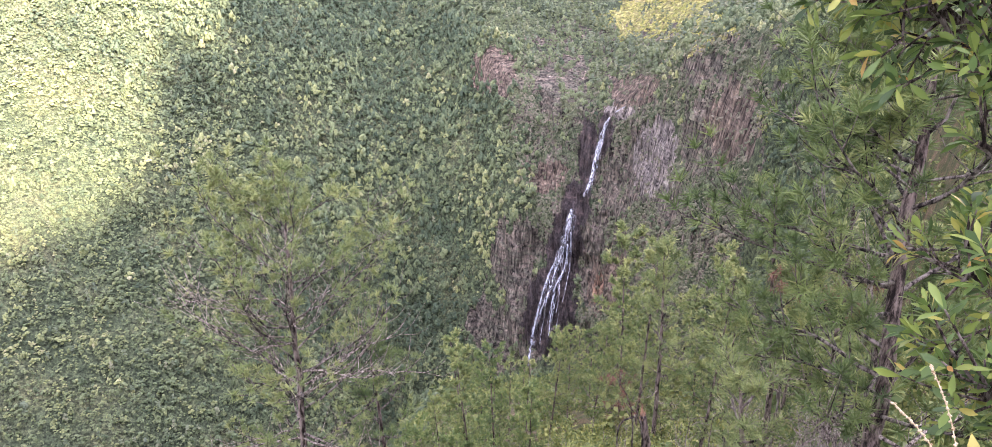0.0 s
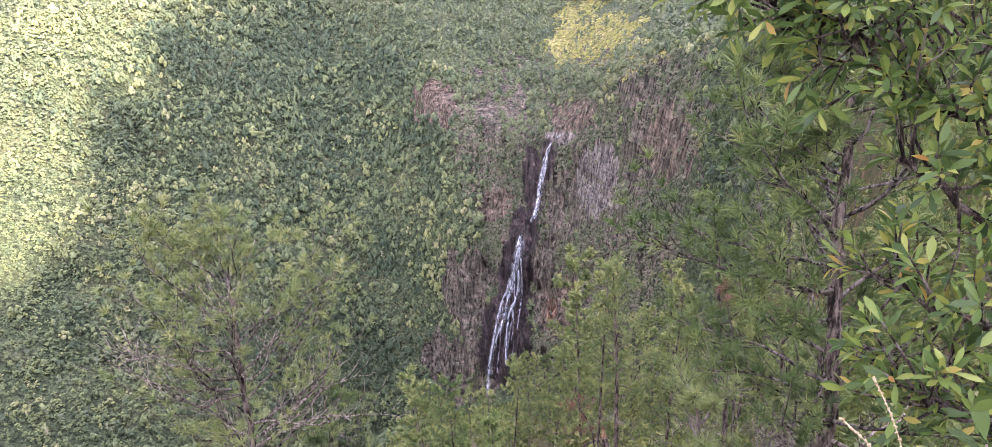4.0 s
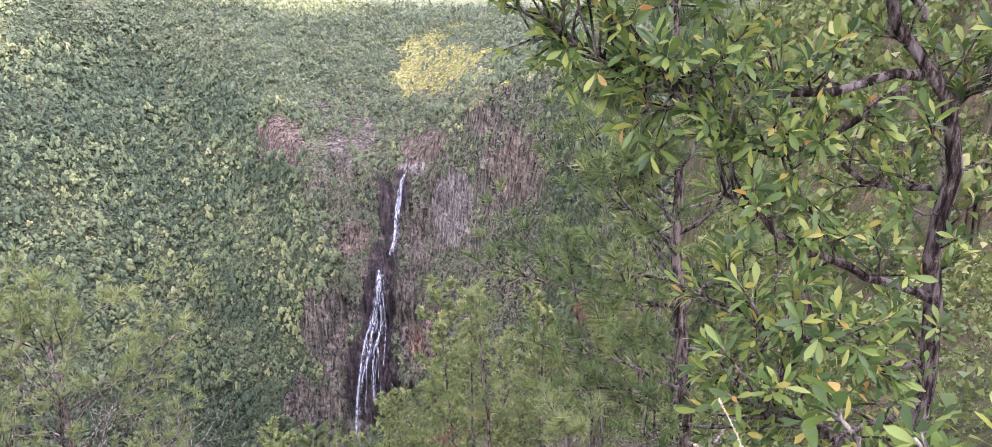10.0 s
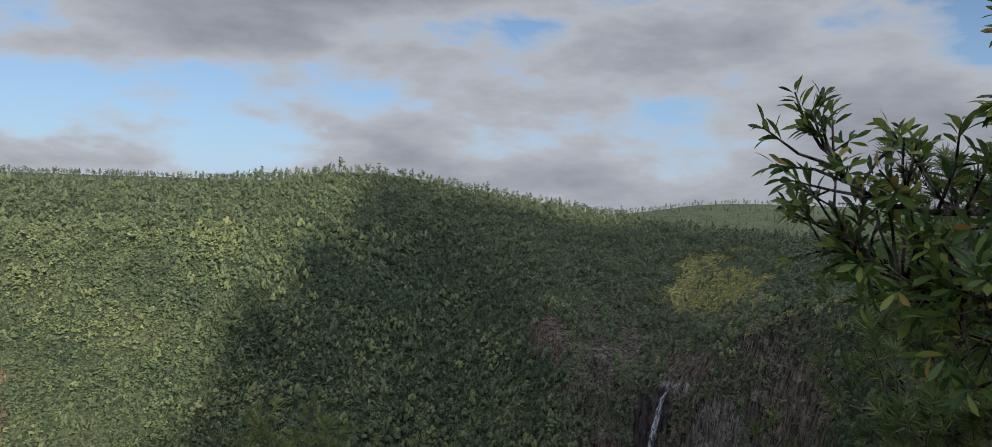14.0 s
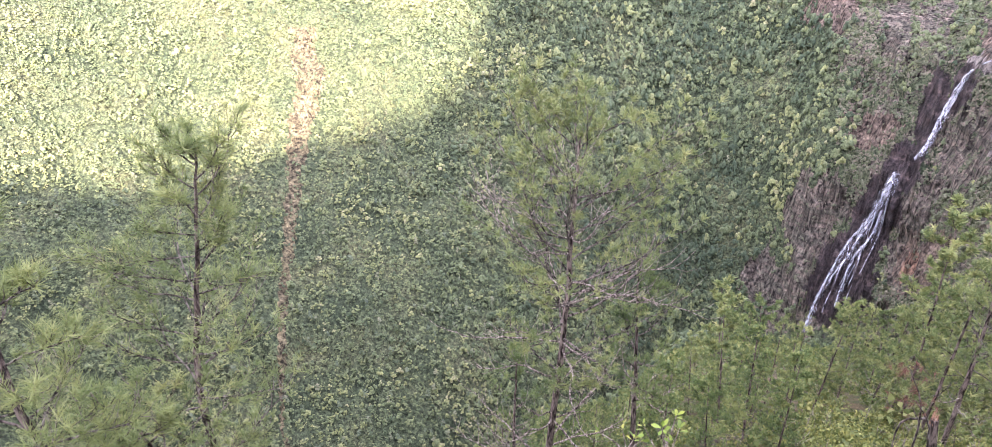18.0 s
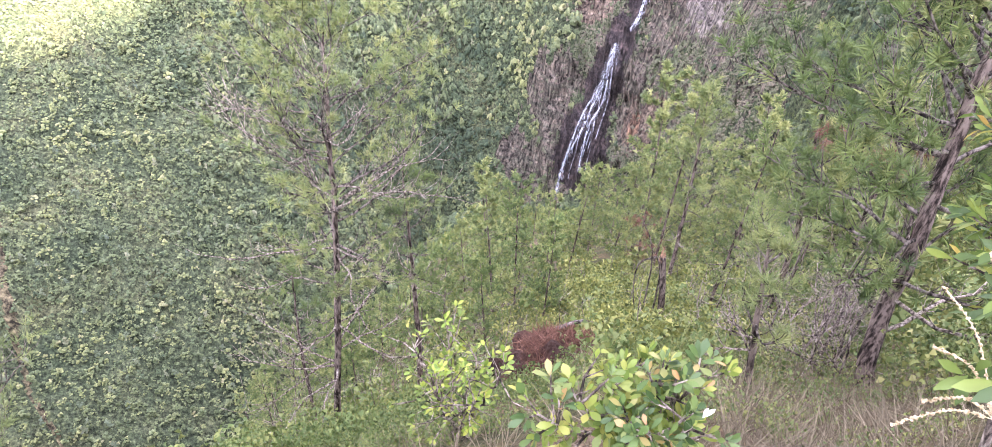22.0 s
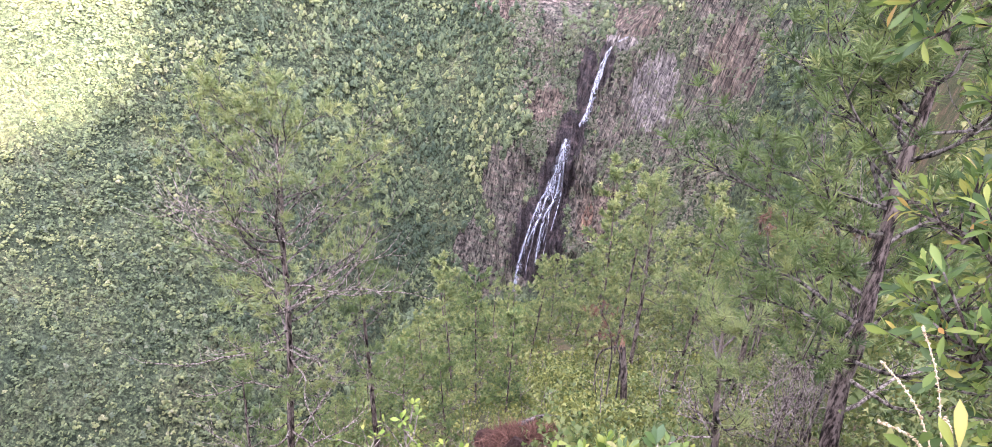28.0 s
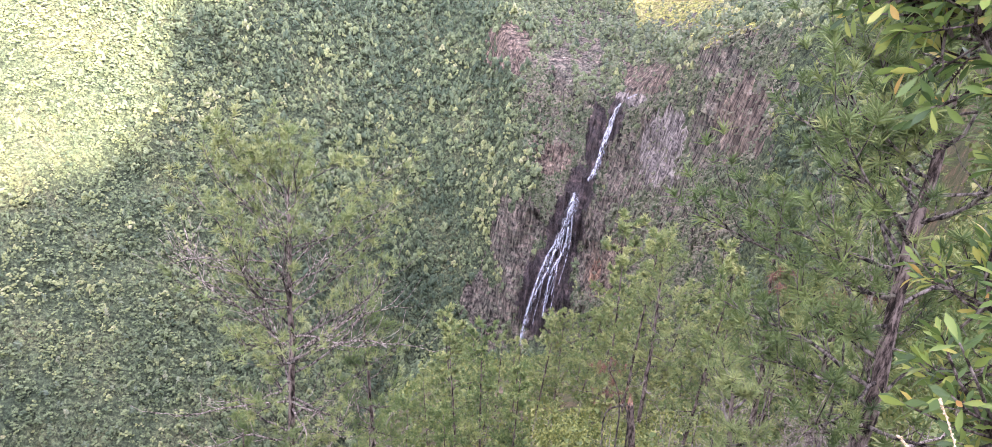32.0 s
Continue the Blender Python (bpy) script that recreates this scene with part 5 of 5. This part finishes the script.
for k in range(3):                                        # one white flower among its leaves
    petal = child("petal", mesh_from("petal", LEAF_V * 0.05, LEAF_F, [M_petal], None, None, True), leafy_shrub, "white flower petal")
    petal.matrix_basis = Matrix.Translation(at(24.3, -51.2, 2.45, LOW)) @ Matrix.Rotation(0.5 * k, 4, "Z") @ Matrix.Rotation(-1.1 + 0.5 * k, 4, "Y")
shrub("edge_shrub", "bright green thick-leaved shrub at the edge of the lookout", "shrub", spot(-66, 1.5), [at(-63.5, -46, 2.1, LEFT), at(-66.5, -47, 2.1, LEFT), at(-71, -48, 2.0, LEFT), at(-76, -47, 1.9, LEFT), at(-59, -49, 2.1, LEFT)], 0.008, 5, 0.10, 0.075, 8, 313, M_yellow_one, M_leaf_yellow)
shrub("tall_edge_shrub", "upright green leafy shoot at the edge of the lookout", "shrub", spot(-80, 1.5), [at(-77.5, -35, 1.9, LEFT), at(-81, -36, 1.8, LEFT)], 0.01, 4, 0.12, 0.085, 8, 314, M_leaf_one, M_leaf)
shrub("large_leaved_shrub", "large-leaved green shrub close beside the lookout", "shrub", spot(56, 1.9), [at(55, -31, 1.9, UP), at(50, -34, 2.0, UP), at(60, -30, 1.9, UP), at(53, -37, 1.9, UP), at(46, -38, 2.0, UP)], 0.01, 5, 0.13, 0.09, 8, 315, M_leaf_one, M_leaf)

# ---- single things on the near slope ----
def snapped_trunk():
    thing = tagged(new("snapped_trunk"), "snapped pine trunk with a splintered pale top", "tree stump")
    foot, top = spot(16.8, 15.6, 0.3), at(15.2, -39.7, 20.3)
    bm = bmesh.new()
    pts = spline([foot, foot.lerp(top, 0.5) + Vector((0.05, 0, 0)), top], 9)
    tube(bm, pts, [0.115 - 0.003 * k for k in range(9)], 10)
    part("trunk", bm, M_bark, thing)
    r = np.random.default_rng(3)
    for k in range(7):
        bm = bmesh.new()
        a = 2 * math.pi * k / 7
        o = Vector((math.cos(a) * 0.065, math.sin(a) * 0.065, -0.05))
        tube(bm, [top + o - Vector((0, 0, 0.1)), top + o * 0.9 + Vector((0, 0, r.uniform(0.1, 0.45)))], [0.028, 0.005], 4)
        part("splinter", bm, M_raw, thing, "raw orange splintered wood")
    bm = bmesh.new()
    p = top + Vector((-0.15, 0, -0.05))
    tube(bm, spline([p, p + Vector((-0.45, 0.1, -0.35)), p + Vector((-0.5, 0, -1.2)), p + Vector((-0.3, 0, -2.2))], 9), [0.035 - 0.003 * k for k in range(9)], 6)
    part("torn_strip", bm, M_branch, thing, "hanging strip of torn bark")


M_raw, _nt, _p = material("raw_wood", 0.8, 0.2)
_n = noise_tex(_nt, 14, 5, 0.6, (1, 1, 0.15))
link(_nt, ramp(_nt, _n, [(0.3, (0.17, 0.09, 0.055)), (0.6, (0.36, 0.22, 0.14))]), _p.inputs["Base Color"])
M_fern, M_earth = foliage("dead_fern", [(0.0, (0.075, 0.036, 0.028)), (0.6, (0.17, 0.085, 0.06)), (1.0, (0.29, 0.17, 0.12))], 0.75, 0.9, 0.2), rock("dark_red_earth", [(0.3, (0.05, 0.03, 0.028)), (0.6, (0.13, 0.07, 0.055)), (0.8, (0.2, 0.11, 0.085))])
snapped_trunk()


def earth_bank():
    """A lump of red-brown earth and rock with a dark undercut face, hung with dead fern."""
    thing = tagged(new("earth_bank"), "red-brown rocky bank with a dark face under dead fern", "rock")
    r = np.random.default_rng(9)
    bm = bmesh.new()
    bmesh.ops.create_icosphere(bm, subdivisions=4, radius=1.0)
    c = at(6.3, -51.8, 15.2)
    for v in bm.verts:
        d = v.co.copy()
        n = noise.fractal(d * 1.7, 0.8, 2.1, 6)
        v.co = Vector((d.x * 1.25, d.y * 0.9, d.z * 1.35)) * (1 + 0.42 * n) + c
    part("bank", bm, M_earth, thing)
    t = Tris()
    for _ in range(260):
        d = Vector(r.normal(0, 1, 3))
        d.z = abs(d.z) + 0.9
        d.normalize()
        p = c + Vector((d.x * 1.3, d.y * 1.0, d.z * 1.35))
        t.tuft(p, d + Vector((0, 0, -0.7)), r.uniform(0.2, 0.45), 16, 0.010, r, r.uniform(0, 1), 1.8)
    child("dead_fern", t.mesh("dead_fern", M_fern), thing, "dry rust-red fern and needles")
    bm = bmesh.new()
    a = at(5.0, -47.3, 15.6)
    tube(bm, spline([a, at(8, -46.3, 15.8), at(11.5, -46.6, 16.0)], 9), [0.06 - 0.004 * k for k in range(9)], 6)
    part("fallen_branch", bm, M_branch, thing)


earth_bank()


def dry_grass():
    r = np.random.default_rng(13)
    t = Tris()
    for _ in range(2300):
        az, rad = r.uniform(8, 47), r.uniform(2.6, 10.5)
        if r.uniform() > np.exp(-((az - 35) / 9.5) ** 2) + 0.3:
            continue
        p = spot(az, rad, 0.02)
        t.tuft(p, Vector((r.normal(0, 0.3), r.normal(0, 0.3), 1)), r.uniform(0.18, 0.55), 9, 0.0062, r, r.uniform(0, 1), 1.0)
    for _ in range(450):
        az, rad = r.uniform(-75, 60), r.uniform(1.6, 6)
        t.tuft(spot(az, rad, 0.02), Vector((r.normal(0, 0.3), r.normal(0, 0.3), 1)), r.uniform(0.2, 0.45), 12, 0.004, r, r.uniform(0.3, 1), 0.9)
    ob = new("dry_grass", t.mesh("dry_grass", M_dry))
    tagged(ob, "straw-coloured dry grass on the steep bank", "grass", kind="stuff")


dry_grass()


def bare_shrub(name, label, foot, centre, size, stems, seed, mat):
    """A leafless shrub: forked grey stems."""
    thing = tagged(new(name), label, "shrub")
    r = np.random.default_rng(seed)

    def fork(bm, p, d, ln, rad, level):
        q = [p]
        for _ in range(3):
            d = (d + Vector(r.normal(0, 0.22, 3))).normalized()
            q.append(q[-1] + d * ln / 3)
        tube(bm, q, [rad, rad * 0.88, rad * 0.76, rad * 0.6], 4)
        if level:
            for _ in range(3):
                fork(bm, q[r.integers(1, 4)], (d + Vector(r.normal(0, 0.65, 3))).normalized(), ln * 0.68, rad * 0.58, level - 1)

    for k in range(stems):
        bm = bmesh.new()
        d = (centre + Vector(r.normal(0, 0.45 * size, 3)) - foot).normalized()
        fork(bm, foot + Vector(r.normal(0, 0.06, 3)), d, size * 0.62, 0.012 * size, 4)
        part("stem", bm, mat, thing)
    return thing


bare_shrub("bare_shrub", "leafless grey twiggy shrub on the steep bank", spot(31, 10.2), at(29.6, -37, 12.5), 2.1, 6, 21, M_twig)
bare_shrub("bare_shrub", "leafless grey twiggy shrub beside a leaning pine", spot(35, 9.0), at(33, -36.5, 11.0), 1.7, 5, 22, M_twig)
bare_shrub("bare_shrub", "dry twiggy shrub below the tall pine", spot(-55, 9.0), at(-53.5, -46.5, 12.3), 1.7, 5, 23, M_twig)


def flower_spikes():
    """Long pale flower spikes that arch from a leafy shoot beside the lookout."""
    thing = tagged(new("flowering_shrub"), "shrub with long arching cream flower spikes", "shrub")
    r = np.random.default_rng(17)
    foot = spot(49, 1.75)
    hub = at(47, -41, 2.1, LOW)
    bm = bmesh.new()
    tube(bm, spline([foot, foot.lerp(hub, 0.6), hub], 6), [0.012] * 6, 6)
    part("stem", bm, M_twig, thing)
    for a, e, d in [(38.6, -34.8, 2.25), (40.3, -38.8, 2.2), (42, -42.5, 2.15), (41, -45, 2.1), (44.5, -36.5, 2.2), (43.2, -40.2, 2.2), (40.2, -31.4, 2.5)]:
        tip = at(a, e, d, LOW)
        pts = spline([hub, hub.lerp(tip, 0.5) + Vector((0, 0, 0.05)), tip], 26)
        bm = bmesh.new()
        tube(bm, pts, [0.0020] * 26, 4)
        for k in range(4, 26):
            for _ in range(3):
                o = Vector(r.normal(0, 1, 3)).normalized() * 0.0038
                bmesh.ops.create_icosphere(bm, subdivisions=1, radius=0.0036 * r.uniform(0.7, 1.2), matrix=Matrix.Translation(pts[k] + o))
        part("flower_spike", bm, M_cream, thing)
    frames = []
    for k in range(9):
        p = hub + Vector(r.normal(0, 0.13, 3)) + Vector((0, 0, -0.06))
        frames += leaf_frames(p, Vector((-0.4 + r.normal(0, 0.4), -0.6, 0.8)), 7, 0.10, r)
    dress(thing, frames, 63, M_leaf_one, M_leaf)


M_cream, _nt, _p = material("cream_flowers", 0.7, 0.2)
_n = noise_tex(_nt, 90, 3)
link(_nt, ramp(_nt, _n, [(0.35, (0.26, 0.19, 0.10)), (0.6, (0.50, 0.42, 0.28))]), _p.inputs["Base Color"])
flower_spikes()


def overhanging_bough():
    """A pine bough that hangs into the sky from a tree behind the lookout."""
    line = [at(75, 6, 9.5), at(62, 14, 8.2), at(48, 20, 7.2), at(38, 21, 6.6), at(30.5, 20.2, 6.2), at(27.6, 19.0, 6.1)]
    thing = tagged(new("pine_bough"), "overhanging pine bough with long needles and cones", "pine tree")
    r = np.random.default_rng(29)
    foot = spot(78, 10.5, 0.4)
    bm = bmesh.new()
    tube(bm, spline([foot, foot + Vector((0, 0, 5)), foot + Vector((-0.2, 0, 10))], 10), [0.17 - 0.008 * k for k in range(10)], 10)
    part("trunk", bm, M_bark, thing)
    start = foot + Vector((-0.1, 0, 5.4))
    bm = bmesh.new()
    pts = spline([start] + line[1:], 22)
    tube(bm, pts, [0.05 - 0.0019 * k for k in range(22)], 6)
    t = Tris()
    for k in range(11, 22):
        for _ in range(2):
            d = Vector(r.normal(0, 0.6, 3)) + (pts[-1] - pts[-4]).normalized()
            q = pts[k] + d.normalized() * r.uniform(0.1, 0.35)
            tube(bm, [pts[k], q], [0.009, 0.005], 4)
            t.tuft(q, d, 0.22, 40, 0.0022, r, 0.4)
    t.tuft(pts[-1], pts[-1] - pts[-3], 0.22, 70, 0.0022, r, 0.4)
    part("limb", bm, M_branch, thing)
    child("crown", t.mesh("crown", M_needle), thing)


overhanging_bough()


def dead_sprays():
    """Rust-brown dead needle sprays that hang among the slope pines."""
    for k, (a, e, d) in enumerate([(12.3, -37.2, 19), (25.6, -27.6, 16.5), (30.6, -27.0, 13.5), (32.2, -26.6, 13), (13.4, -39.0, 19.2)]):
        r = np.random.default_rng(400 + k)
        thing = tagged(new("dead_branch"), "dead pine branch with rust-brown needles", "branch")
        c = at(a, e, d)
        foot = Vector((c.x + 0.6, c.y, ground_z(c.x + 0.6, c.y) - 0.2))
        bm = bmesh.new()
        tube(bm, spline([foot, foot.lerp(c, 0.6) + Vector((0.3, 0.1, 0.4)), c], 8), [0.035 - 0.003 * i for i in range(8)], 5)
        part("stem", bm, M_branch, thing)
        t = Tris()
        for _ in range(16):
            q = c + Vector(r.normal(0, 0.22, 3))
            t.tuft(q, Vector(r.normal(0, 1, 3)) + Vector((0, 0, -0.6)), 0.22, 16, 0.006, r, r.uniform(0.4, 1), 1.0)
        child("needles", t.mesh("needles", M_fern), thing, "rust-brown dead needles")


dead_sprays()
